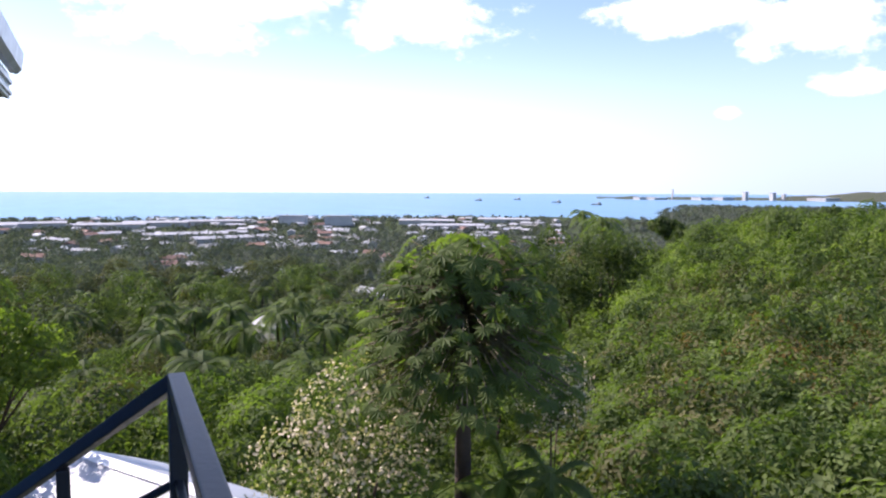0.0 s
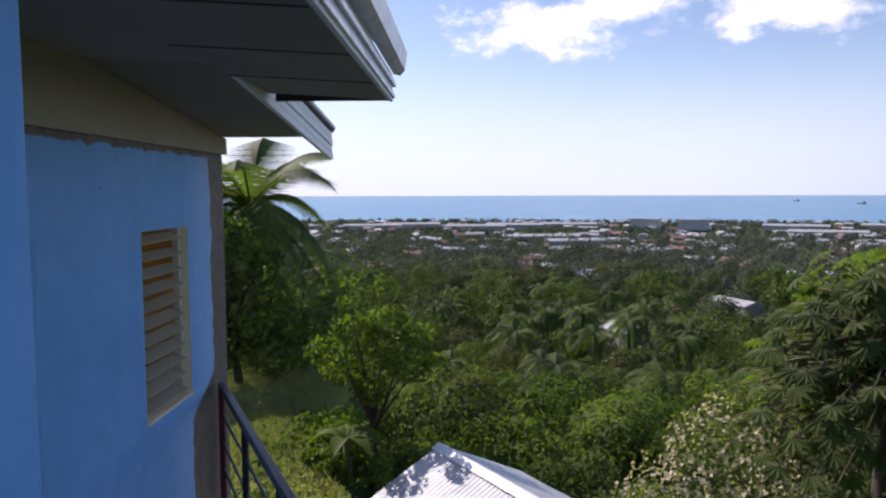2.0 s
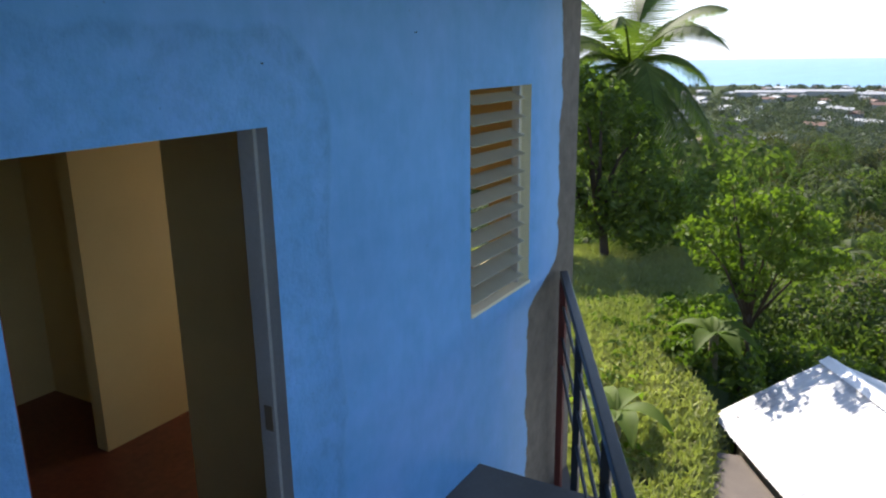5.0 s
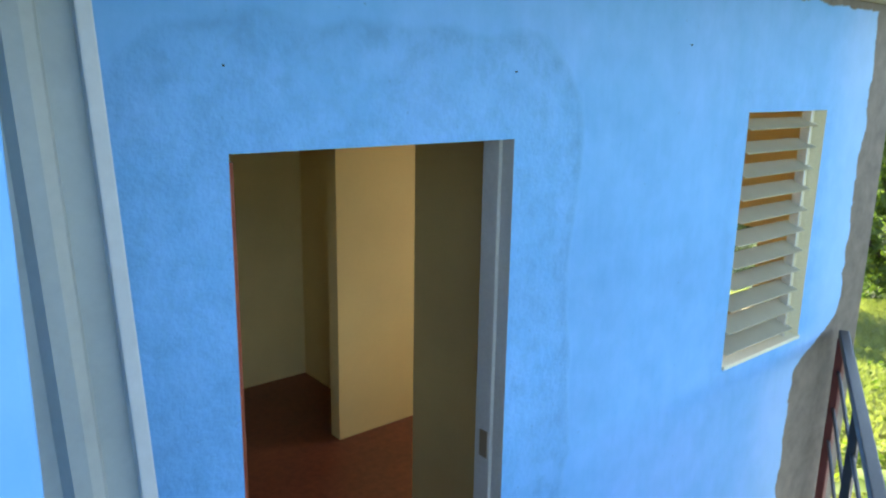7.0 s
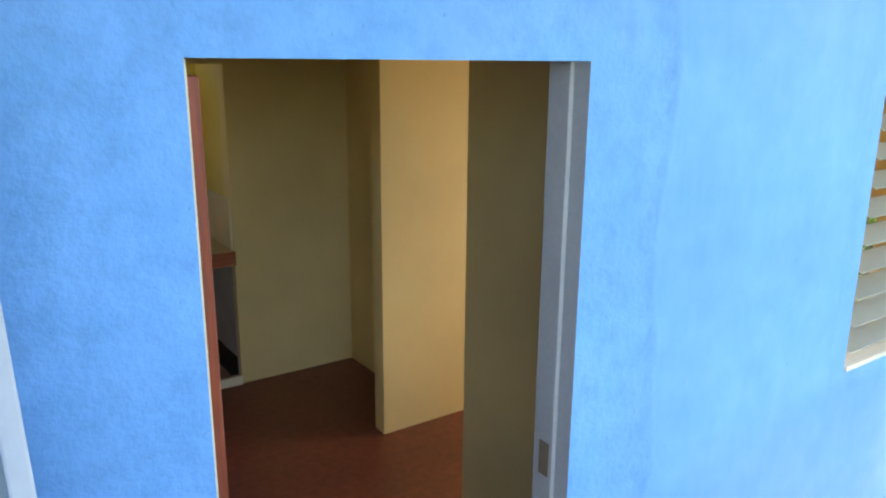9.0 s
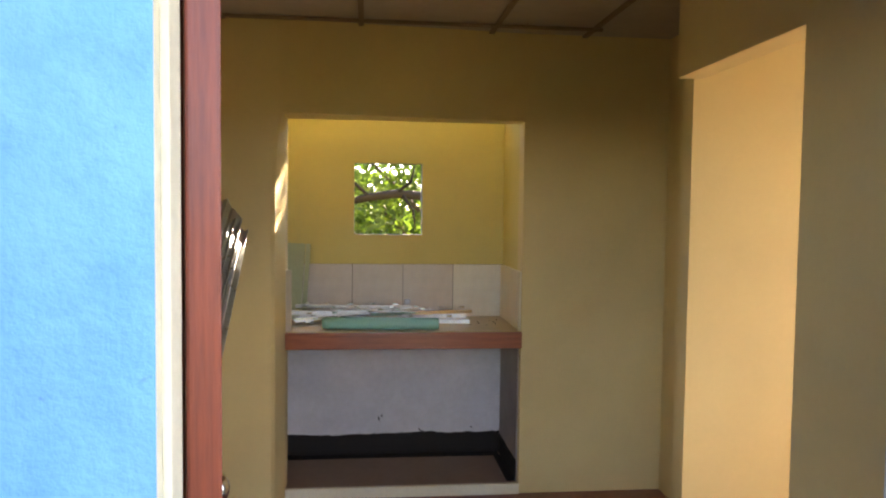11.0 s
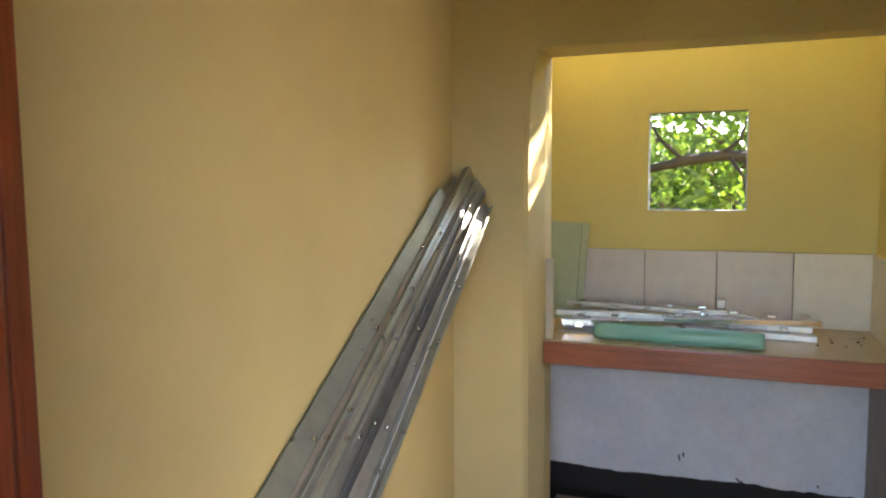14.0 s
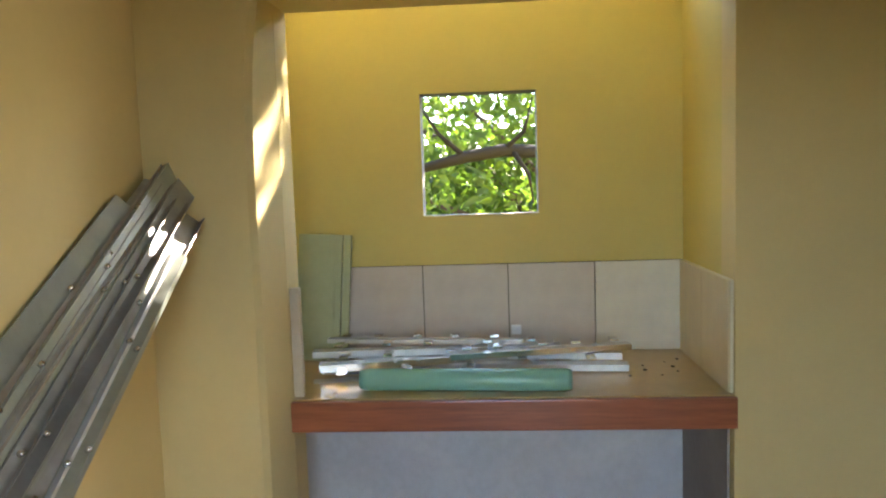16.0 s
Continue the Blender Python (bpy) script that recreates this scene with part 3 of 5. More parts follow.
def under(ob, parent):
    ob.parent = parent
    ob.matrix_parent_inverse = Matrix.Translation(-parent.location)
    return ob


under(link_mesh("countertop", boxes(((-0.185, 3.012, 0.80), (1.037, 3.1425, 0.874)), ((-0.308, 3.1425, 0.80), (1.037, 3.566, 0.874)), bevel=0.0), M_TOP), counter)
under(link_mesh("edge_board", boxes(((-0.185, 2.988, 0.786), (1.039, 3.011, 0.872)), bevel=0.004), M_EDGE), counter)

splash = tagged(link_mesh("backsplash_trim", boxes(((-0.307, 3.5575, 0.875), (1.036, 3.5685, 1.186)), bevel=0), M_GROUT), "row of glazed beige tiles behind the counter", "backsplash", kind="structure")
splash_side = tagged(link_mesh("backsplash_trim_side", boxes(((1.029, 3.028, 0.875), (1.0385, 3.5555, 1.186)), bevel=0), M_CREAM), "row of glazed cream tiles beside the counter", "backsplash", kind="structure")
tile_bm = boxes(((0, 0, 0), (0.2935, 0.007, 0.309)), bevel=0.0015)
first = link_mesh("tile", tile_bm, M_TILE_PALE, splash)
for i, x in enumerate((0.739, 0.442, 0.145, -0.152)):
    t = first if i == 0 else new("tile", pink.data) if i > 1 else link_mesh("tile", boxes(((0, 0, 0), (0.2935, 0.007, 0.309)), bevel=0.0015), M_TILE)
    pink = t if i == 1 else None if i == 0 else pink
    t.parent = splash
    t.location = (x, 3.5515, 0.8765)
half = link_mesh("tile", boxes(((0, 0, 0), (0.150, 0.007, 0.309)), bevel=0.0015), M_TILE, splash)
half.location = (-0.3055, 3.5515, 0.8765)
side_tile = link_mesh("tile", boxes(((0, 0, 0), (0.007, 0.2615, 0.309)), bevel=0.0015), M_TILE_SIDE, splash_side)
side_tile.location = (1.0225, 3.288, 0.8765)
side2 = new("tile", side_tile.data)
side2.parent, side2.location = splash_side, (1.0225, 3.0245, 0.8765)


# ---- things on the counter ----
def channel(name, p, q, w, h, mat, parent, roll=0.0):
    """An open U-section strip with a raised lip on both sides."""
    p, q = Vector(p), Vector(q)
    d = q - p
    prof = [(-w / 2, h), (-w / 2, 0), (w / 2, 0), (w / 2, h), (w / 2 - 0.002, h), (w / 2 - 0.002, 0.002), (-w / 2 + 0.002, 0.002), (-w / 2 + 0.002, h)]
    bm = bmesh.new()
    a = [bm.verts.new((x, y, 0)) for x, y in prof]
    b = [bm.verts.new((x, y, d.length)) for x, y in prof]
    bm.faces.new(list(reversed(a)))
    bm.faces.new(b)
    for i in range(len(prof)):
        j = (i + 1) % len(prof)
        bm.faces.new([a[i], a[j], b[j], b[i]])
    rot = d.to_track_quat("Z", "Y").to_matrix().to_4x4()
    bmesh.ops.transform(bm, matrix=Matrix.Translation(p) @ rot @ Matrix.Rotation(roll, 4, "Z"), verts=bm.verts)
    ob = link_mesh(name, bm, mat)
    return under(ob, parent) if parent else ob


top_z = 0.874
strips = [((-0.17, 3.20, 0.0), (0.80, 3.40, 0.0), 0.05, 0.022, M_ALU), ((-0.16, 3.30, 0.0), (0.74, 3.33, 0.0), 0.045, 0.02, M_STEEL), ((-0.17, 3.36, 0.023), (0.80, 3.28, 0.023), 0.05, 0.02, M_ALU),
          ((-0.15, 3.44, 0.0), (0.55, 3.47, 0.0), 0.045, 0.03, M_ALU2), ((-0.16, 3.24, 0.044), (0.66, 3.42, 0.044), 0.05, 0.022, M_STEEL), ((-0.14, 3.40, 0.045), (0.79, 3.34, 0.045), 0.04, 0.02, M_ALU),
          ((-0.20, 3.33, 0.067), (0.60, 3.38, 0.067), 0.045, 0.02, M_ALU), ((0.25, 3.26, 0.067), (0.82, 3.37, 0.067), 0.04, 0.018, M_STEEL), ((-0.17, 3.42, 0.088), (0.48, 3.36, 0.088), 0.03, 0.014, M_ALU)]
for p, q, w, h, mt in strips:
    s = thing("aluminium_strip", "bright aluminium window strip lying on the counter", "metal strip", (p[0], p[1], top_z + p[2]), "metal strips on the counter")
    body = channel("profile", (p[0], p[1], top_z + p[2] + 0.001), (q[0], q[1], top_z + q[2] + 0.001), w, h, mt, s, math.pi)
    for k in range(5):
        f = 0.08 + 0.2 * k + rng.uniform(-0.03, 0.03)
        c = Vector(p).lerp(Vector(q), f) + Vector((0, 0, top_z + h - 0.001))
        under(link_mesh("clip", boxes(((c.x - 0.014, c.y - w / 2 - 0.001, c.z - 0.004), (c.x + 0.014, c.y + w / 2 + 0.001, c.z + 0.003)), bevel=0.001), M_STEEL), body)
roll_th = thing("plastic_film_roll", "green tinted translucent plastic roll on the counter", "plastic roll", (0.3, 3.08, top_z))
prof = bmesh.new()
add_tube(prof, [(-0.005, 3.10, top_z + 0.0325), (0.02, 3.10, top_z + 0.0325), (0.3, 3.085, top_z + 0.0325), (0.59, 3.07, top_z + 0.0325), (0.605, 3.07, top_z + 0.0325)], [0.026, 0.032, 0.032, 0.032, 0.028], 20)
under(link_mesh("sheet_roll", prof, M_FILM, smooth=True), roll_th)
cap = thing("white_switch_block", "small white plastic block on the metal strips", "plastic block", (0.46, 3.44, top_z))
under(link_mesh("block", boxes(((0.445, 3.43, top_z + 0.088), (0.478, 3.455, top_z + 0.118)), bevel=0.004), M_RIDGE), cap)
pg = thing("green_board", "pale green ribbed board leaning in the corner", "board", (-0.15, 3.5, top_z))
mt = Matrix.Translation((-0.272, 3.47, top_z)) @ Matrix.Rotation(radians(-7), 4, "X") @ Matrix.Rotation(radians(3), 4, "Y")
under(link_mesh("sheet", boxes(((-0.032, 0.0, 0.002), (0.10, 0.006, 0.44)), bevel=0.001, m=mt), M_PALEGREEN), pg)
for x in (0.098, 0.128):
    under(link_mesh("rib", boxes(((x, -0.008, 0.002), (x + 0.026, 0.012, 0.44)), bevel=0.003, m=mt), M_PALEGREEN), pg)
stick = thing("wood_batten", "short pale wooden batten standing on the counter", "batten", (-0.17, 3.05, top_z))
under(link_mesh("stick", boxes(((-0.186, 3.035, top_z + 0.001), (-0.158, 3.06, 1.19)), bevel=0.003), M_STICK), stick)
for i in range(9):
    x, y = 0.78 + rng.uniform(0, 0.2), 3.12 + rng.uniform(0, 0.3)
    c = thing("debris_crumb", "dark crumb of debris on the counter", "debris", (x, y, top_z), "crumbs on the counter")
    b = bmesh.new()
    bmesh.ops.create_icosphere(b, subdivisions=1, radius=rng.uniform(0.003, 0.007))
    for v in b.verts:
        v.co = Vector((v.co.x * rng.uniform(0.7, 1.4), v.co.y * 1.0, v.co.z * 0.5)) + Vector((0, 0, 0.003))
    link_mesh("crumb", b, M_TAR, c)

# ---- aluminium bundle leaning on the left wall ----
bundle_mats = [M_WRAP, M_ALU3, M_ALU2, M_WRAP, M_ALU4, M_ALU3, M_ALU4, M_WRAP, M_ALU]
TURNS = (18, -20, 8, 30, 180, 14, 196, -25, 40)
for i in range(9):
    f = i / 8
    tip = Vector((-0.478 + 0.118 * f, 2.868 - 0.03 * f, 1.53 - 0.13 * f + rng.uniform(-0.02, 0.02)))
    foot = Vector((-0.487 + 0.16 * f, 0.24 + 0.50 * f + rng.uniform(-0.02, 0.02), 0.012))
    if i in (2, 3, 5):
        tip += (tip - foot) * (0.045, 0.03, 0, 0.035)[i - 2]
    if i in (0, 7, 8):
        tip -= (tip - foot) * (0.05 if i == 0 else 0.06)
    s = thing("aluminium_profile", "long grey aluminium profile leaning against the yellow wall", "metal profile", tuple(foot), "aluminium profiles leaning on the wall")
    # the flat back of the section turns into the room
    into = (tip - foot).to_track_quat("Z", "Y").inverted() @ Vector((0.82, -1.1, 0.7))
    roll = math.atan2(into.x, -into.y) + radians(TURNS[i])
    body = channel("profile", foot, tip, (0.085, 0.075, 0.055, 0.07, 0.085, 0.06, 0.085, 0.07, 0.04)[i], (0.014, 0.022, 0.015, 0.022, 0.022, 0.02, 0.024, 0.02, 0.014)[i], bundle_mats[i], s, roll)
    for k in range(5):
        c = foot.lerp(tip, 0.3 + 0.14 * k + rng.uniform(-0.05, 0.05)) + Vector((0.012, -0.006, 0.008))
        under(link_mesh("screw", tube([c, c + Vector((0.006, -0.004, 0.004)), c + Vector((0.008, -0.006, 0.006))], [0.006, 0.006, 0.002], 8), M_STEEL), body)

# ---- entrance door, open into the room ----
HINGE, SWING = (0.012, 0.079), 106.3
leaf = thing("door_1", "open narrow red varnished panel door with a steel knob", "door", (HINGE[0], HINGE[1], 0.0), kind="structure")
dm = Matrix.Translation((HINGE[0], HINGE[1], 0)) @ Matrix.Rotation(radians(SWING), 4, "Z")


def door_part(name, items, mat, bevel=0.004, label=""):
    ob = link_mesh(name, boxes(*items, bevel=bevel, m=dm), mat)
    if label:
        ob["label"] = label
    return under(ob, leaf)


DW, DH, T = 0.625, 1.97, 0.04
SW = 0.030
door_part("stile", [((0.0, -T, 0.012), (SW, 0, DH))], M_DOOR)
door_part("stile", [((DW - SW, -T, 0.012), (DW, 0, DH))], M_DOOR)
for z0, z1 in ((0.012, 0.21), (0.84, 1.02), (1.84, DH)):
    door_part("rail", [((SW + 0.0005, -T, z0), (DW - SW - 0.0005, 0, z1))], M_DOOR)
RIBS = ((0.036, 0.034, 0.004), (0.176, 0.040, 0.005), (0.224, 0.018, -0.002), (0.350, 0.022, 0.003), (0.500, 0.034, 0.005))
for z0, z1 in ((0.21, 0.84), (1.02, 1.84)):
    panel = door_part("panel", [((SW + 0.0005, -T + 0.010, z0 + 0.0005), (DW - SW - 0.0005, -0.010, z1 - 0.0005))], M_DOOR, 0.002)
    for k, (off, w, up) in enumerate(RIBS):
        x1 = DW - off
        rib_piece = link_mesh("moulding", boxes(((x1 - w, -T - up, z0 + 0.001), (x1, up, z1 - 0.001)), bevel=0.009, m=dm), M_DOOR)
        rib_piece.parent = panel
kb = bmesh.new()
for sgn, y0 in ((-1, -T), (1, 0.0)):
    pts = [(DW - 0.06, y0 + sgn * d, 0.965) for d in (0.0005, 0.006, 0.007, 0.028, 0.034, 0.046, 0.060, 0.068)]
    add_tube(kb, pts, [0.034, 0.032, 0.013, 0.012, 0.022, 0.029, 0.026, 0.010], 20)
bmesh.ops.transform(kb, matrix=dm, verts=kb.verts)
under(link_mesh("door_knob", kb, M_STEEL, smooth=True), leaf)["label"] = "round polished steel knob"
door_part("latch_plate", [((DW + 0.0002, -0.03, 0.92), (DW + 0.002, -0.01, 1.01))], M_STEEL, 0.0005)
frame_th = tagged(link_mesh("door_frame_trim", boxes(((0.0, 0.022, 0.0), (0.010, 0.070, 1.999)), bevel=0.002), M_CREAM), "cream painted edge of the doorway", "door frame", kind="structure")
jamb = tagged(link_mesh("door_jamb_trim", boxes(((X_DOOR - 0.016, 0.050, 0.0), (X_DOOR - 0.001, 0.125, 1.999)), bevel=0.003), M_GREYJAMB), "grey painted door jamb", "door frame", kind="structure")
tagged(link_mesh("strike_plate_trim", boxes(((X_DOOR - 0.0195, 0.060, 0.89), (X_DOOR - 0.0155, 0.098, 0.99)), bevel=0.001), M_BATTEN), "dark steel strike plate on the jamb", "strike plate", kind="structure")

# ---- jalousie window ----
win = thing("window_1", "louvred window with frosted glass blades, part open", "window", (2.33, 0.05, 0.888), kind="structure")


def win_part(name, bm, mat, label=""):
    ob = link_mesh(name, bm, mat)
    if label:
        ob["label"] = label
    return under(ob, win)


x0, z0, x1, z1 = WIN
win_part("window_sill", boxes(((x0 + 0.001, -0.012, z0 + 0.0005), (x1 - 0.001, 0.108, z0 + 0.02)), bevel=0.003), M_CREAM)
win_part("window_frame", boxes(((x0 + 0.001, 0.06, z0 + 0.02), (x0 + 0.022, 0.085, z1 - 0.002)), bevel=0.002), M_ALU)
win_part("window_frame", boxes(((x1 - 0.085, 0.055, z0 + 0.02), (x1 - 0.004, 0.07, z1 - 0.002)), bevel=0.002), M_CREAM)
win_part("window_frame", boxes(((x1 - 0.098, 0.028, z0 + 0.02), (x1 - 0.086, 0.075, z1 - 0.002)), bevel=0.002), M_ALU)
NB = 11
bm0 = boxes(((x0 + 0.023, -0.052, -0.003), (x1 - 0.075, 0.052, 0.003)), bevel=0.0015)
bl0 = None
for k in range(NB):
    z = z0 + 0.085 + k * (z1 - z0 - 0.14) / (NB - 1)
    tilt = radians(22 + rng.uniform(-2, 2))
    if bl0 is None:
        bl0 = link_mesh("blade", bm0, M_BLADE)
        b = bl0
    else:
        b = new("blade", bl0.data)
    b.parent = win
    b.matrix_parent_inverse = Matrix.Translation(-win.location)
    b.matrix_basis = Matrix.Translation((0, 0.045, z)) @ Matrix.Rotation(tilt, 4, "X")
    win_part("blade_clip", boxes(((x1 - 0.099, 0.012, z - 0.012), (x1 - 0.074, 0.076, z - 0.006)), bevel=0.001), M_ALU)

# ---- taller neighbouring part of the house, roofs and soffits ----
nb = link_mesh("wall_neighbour", boxes(((-7.5, -1.1, -1.6), (-0.62, 0.11, 2.90)), bevel=0.008), M_BLUE)
tagged(nb, "blue rough plaster wall of the upper house part", "wall", kind="structure")
tagged(link_mesh("wall_rear_closure", boxes(((-7.5, 0.112, -1.6), (-0.642, 3.67, 2.9)), bevel=0), M_CEMENT), "bare cement rear wall of the house", "wall", kind="structure")

sheet = thing("ribbed_metal_sheet", "grey ribbed metal sheet leaning beside the doorway", "metal sheet", (-0.4, -0.35, 0.0))
sm = Matrix.Translation((-0.262, -0.342, -0.003)) @ Matrix.Rotation(radians(-1.7), 4, "Y") @ Matrix.Rotation(radians(-4.0), 4, "X")
rib = bmesh.new()
prof = []
for k in range(2):
    bx = -0.03 - k * 0.135
    prof += [(bx, 0.0), (bx - 0.055, 0.0), (bx - 0.062, -0.012), (bx - 0.085, -0.024), (bx - 0.115, -0.024), (bx - 0.13, 0.0)]
vs = [[rib.verts.new((x, y + dy - 0.026, z)) for x, y in prof] for dy, z in ((0, 0), (0, 2.5), (-0.002, 0), (-0.002, 2.5))]
for a, b in ((0, 1), (2, 3)):
    for k in range(len(prof) - 1):
        rib.faces.new([vs[a][k], vs[a][k + 1], vs[b][k + 1], vs[b][k]])
for k in range(len(prof) - 1):
    rib.faces.new([vs[0][k], vs[0][k + 1], vs[2][k + 1], vs[2][k]])
    rib.faces.new([vs[1][k], vs[1][k + 1], vs[3][k + 1], vs[3][k]])
bmesh.ops.transform(rib, matrix=sm, verts=rib.verts)
under(link_mesh("sheet", rib, M_PANEL), sheet)
under(link_mesh("edge_strip", boxes(((-0.03, -0.05, 0.0), (0.0, -0.022, 2.5)), bevel=0.004, m=sm), M_PANELEDGE), sheet)["label"] = "pale folded edge"

def falling(z_at_tip, th, xa, xb, ya, yb):
    """A slab that falls along the house with the porch roof's slope."""
    bm = bmesh.new()
    a = [bm.verts.new((x, y, z_at_tip + 0.111 * (4.92 - x) + h)) for y in (ya, yb) for x, h in ((xa, 0), (xb, 0), (xb, th), (xa, th))]
    for f in ((0, 1, 2, 3), (7, 6, 5, 4), (0, 4, 5, 1), (1, 5, 6, 2), (2, 6, 7, 3), (3, 7, 4, 0)):
        bm.faces.new([a[i] for i in f])
    bmesh.ops.recalc_face_normals(bm, faces=bm.faces)
    return bm


def sloped(y0, z0, y1, z1, th, xa, xb):
    bm = bmesh.new()
    a = [bm.verts.new((x, y, z)) for x in (xa, xb) for y, z in ((y0, z0), (y1, z1), (y1, z1 + th), (y0, z0 + th))]
    for f in ((0, 1, 2, 3), (7, 6, 5, 4), (0, 4, 5, 1), (1, 5, 6, 2), (2, 6, 7, 3), (3, 7, 4, 0)):
        bm.faces.new([a[i] for i in f])
    return bm


TIP = 2.588
fz = bmesh.new()
fa = [fz.verts.new((x, y, z)) for y in (-0.035, -0.001) for x, z in ((-0.61, 2.585), (3.85, 2.585), (3.85, TIP + 0.111 * 1.07), (-0.61, TIP + 0.111 * 5.53))]
for f in ((0, 1, 2, 3), (7, 6, 5, 4), (0, 4, 5, 1), (1, 5, 6, 2), (2, 6, 7, 3), (3, 7, 4, 0)):
    fz.faces.new([fa[i] for i in f])
bmesh.ops.recalc_face_normals(fz, faces=fz.faces)
tagged(link_mesh("frieze_trim", fz, M_FRIEZE), "beige painted frieze board above the blue wall", "frieze board", kind="structure")
tagged(link_mesh("soffit_porch", falling(TIP + 0.004, 0.014, -0.61, 3.80, -0.652, 2.2), M_SOFFIT2), "grey boarded soffit over the porch wall", "soffit", kind="structure")
roof2 = thing("porch_roof", "low corrugated metal roof with ribbed white fascia", "roof", (3.0, 0, 2.8), kind="structure")
for k in range(4):
    under(link_mesh("siding_strip", falling(TIP + 0.064 * k, 0.054, 0.2, 4.92, -0.686 + 0.006 * (k % 2), -0.654), M_SIDING), roof2)
under(link_mesh("fascia_back", falling(TIP + 0.002, 0.252, 0.2, 4.915, -0.668, -0.6525), M_DARKTRIM), roof2)
under(link_mesh("verge_trim", falling(TIP + 0.256, 0.022, 0.2, 4.935, -0.70, -0.60), M_DARKTRIM), roof2)
under(link_mesh("roof_slab", falling(TIP + 0.279, 0.03, -0.6, 4.94, -0.71, 2.2), M_ROOF), roof2)
roof1 = thing("main_roof", "wide brown boarded eave with a metal fascia and gutter", "roof", (0, -1.0, 2.9), kind="structure")
under(link_mesh("soffit_board", sloped(-1.43, 2.862, -0.655, 2.9094, 0.015, -7.5, 2.70), M_SOFFIT), roof1)
under(link_mesh("soffit_board", sloped(-0.6545, 2.9095, -0.036, 2.947, 0.015, -0.62, 1.6), M_SOFFIT), roof1)
for xx in (-3.0, -1.8, -0.6, 0.35, 1.15, 1.95):
    under(link_mesh("joint_strip", sloped(-1.42, 2.858, -0.66, 2.905, 0.004, xx, xx + 0.012), M_DARKTRIM), roof1)
under(link_mesh("end_board", boxes(((2.70, -1.43, 2.86), (2.725, -0.72, 3.05)), bevel=0.003), M_DARKTRIM), roof1)
under(link_mesh("fascia", boxes(((-7.5, -1.455, 2.855), (2.728, -1.431, 3.02)), bevel=0.003), M_SIDING), roof1)
under(link_mesh("fascia_lip", boxes(((-7.5, -1.47, 2.875), (2.728, -1.4555, 2.90)), bevel=0.003), M_FASCIA), roof1)
under(link_mesh("fascia_lip", boxes(((-7.5, -1.475, 2.945), (2.728, -1.4555, 2.972)), bevel=0.003), M_FASCIA), roof1)
gut = bmesh.new()
gprof = [(-1.456, 3.16), (-1.456, 3.03), (-1.50, 3.02), (-1.53, 3.05), (-1.545, 3.16), (-1.538, 3.16), (-1.524, 3.055), (-1.498, 3.028), (-1.464, 3.036), (-1.463, 3.16)]
ga = [gut.verts.new((-7.5, y, z)) for y, z in gprof]
gb = [gut.verts.new((2.755, y, z)) for y, z in gprof]
for k in range(len(gprof)):
    j = (k + 1) % len(gprof)
    gut.faces.new([ga[k], ga[j], gb[j], gb[k]])
gut.faces.new(ga)
gut.faces.new(list(reversed(gb)))
under(link_mesh("gutter", gut, M_FASCIA), roof1)
under(link_mesh("roof_slab", sloped(-1.50, 3.165, 2.0, 4.6, 0.03, -7.5, 2.76), M_ROOF), roof1)

# ---- landing, steps and porch slab ----
tagged(link_mesh("porch_floor", prism([(-0.64, -0.001), (2.42, -0.001), (2.42, -0.71), (0.55, -1.62), (-0.64, -2.2)], -0.14, -0.004, 0.004), M_CEMENT), "bare grey cement porch slab", "floor", kind="structure")
tagged(link_mesh("porch_floor_low", prism([(2.425, -0.001), (X_WEND, -0.001), (3.55, -0.16), (2.425, -0.71)], -1.6, -0.75, 0.004), M_CEMENT), "lower bare cement ledge beyond the porch slab", "floor", kind="structure")
tagged(link_mesh("landing_floor", boxes(((-7.5, -2.30, -1.6), (-0.55, -1.101, 0.66)), bevel=0.006), M_CEMENT), "bare grey cement landing of the steps", "floor", kind="structure")
steps = thing("porch_steps", "short flight of bare cement steps", "steps", (-0.2, -1.3, 0.0), kind="structure")
for k in range(3):
    under(link_mesh("step", boxes(((-0.549 + 0.30 * k, -2.15 + 0.15 * k, -0.004), (-0.25 + 0.30 * k, -0.55, 0.495 - 0.165 * k)), bevel=0.006), M_CEMENT), steps)

# ---- steel railing ----
railing = thing("porch_railing", "dark painted steel railing down the steps and along the porch", "railing", (0.6, -1.43, 0.0))
A, B, C, D = Vector((3.50, -0.06, 0.83)), Vector((0.62, -1.455, 0.845)), Vector((-0.781, -2.141, 1.722)), Vector((-7.0, -1.98, 1.80))


def rail_part(name, p, q, w, h, mat=None, label=""):
    ob = under(link_mesh(name, bar(p, q, w, h, 0.006), mat or M_RAIL), railing)
    if label:
        ob["label"] = label
    return ob


rail_part("top_rail", A, B, 0.05, 0.05)
rail_part("top_rail", B, C, 0.05, 0.045)
rail_part("top_rail", C, D, 0.05, 0.045)
for dz in (0.22, 0.44, 0.64):
    rail_part("lower_bar", A - Vector((0, 0, dz)), B - Vector((0, 0, dz)), 0.018, 0.018)
for dz in (0.30, 0.60):
    rail_part("lower_bar", B - Vector((0, 0, dz)), C - Vector((0, 0, dz)), 0.025, 0.025)
    rail_part("lower_bar", C - Vector((0, 0, dz)), D - Vector((0, 0, dz)), 0.025, 0.025)
rail_part("post", (A.x + 0.0, A.y, -0.75), (A.x, A.y, 0.805), 0.045, 0.045, M_RUST, "red primed steel post at the wall")
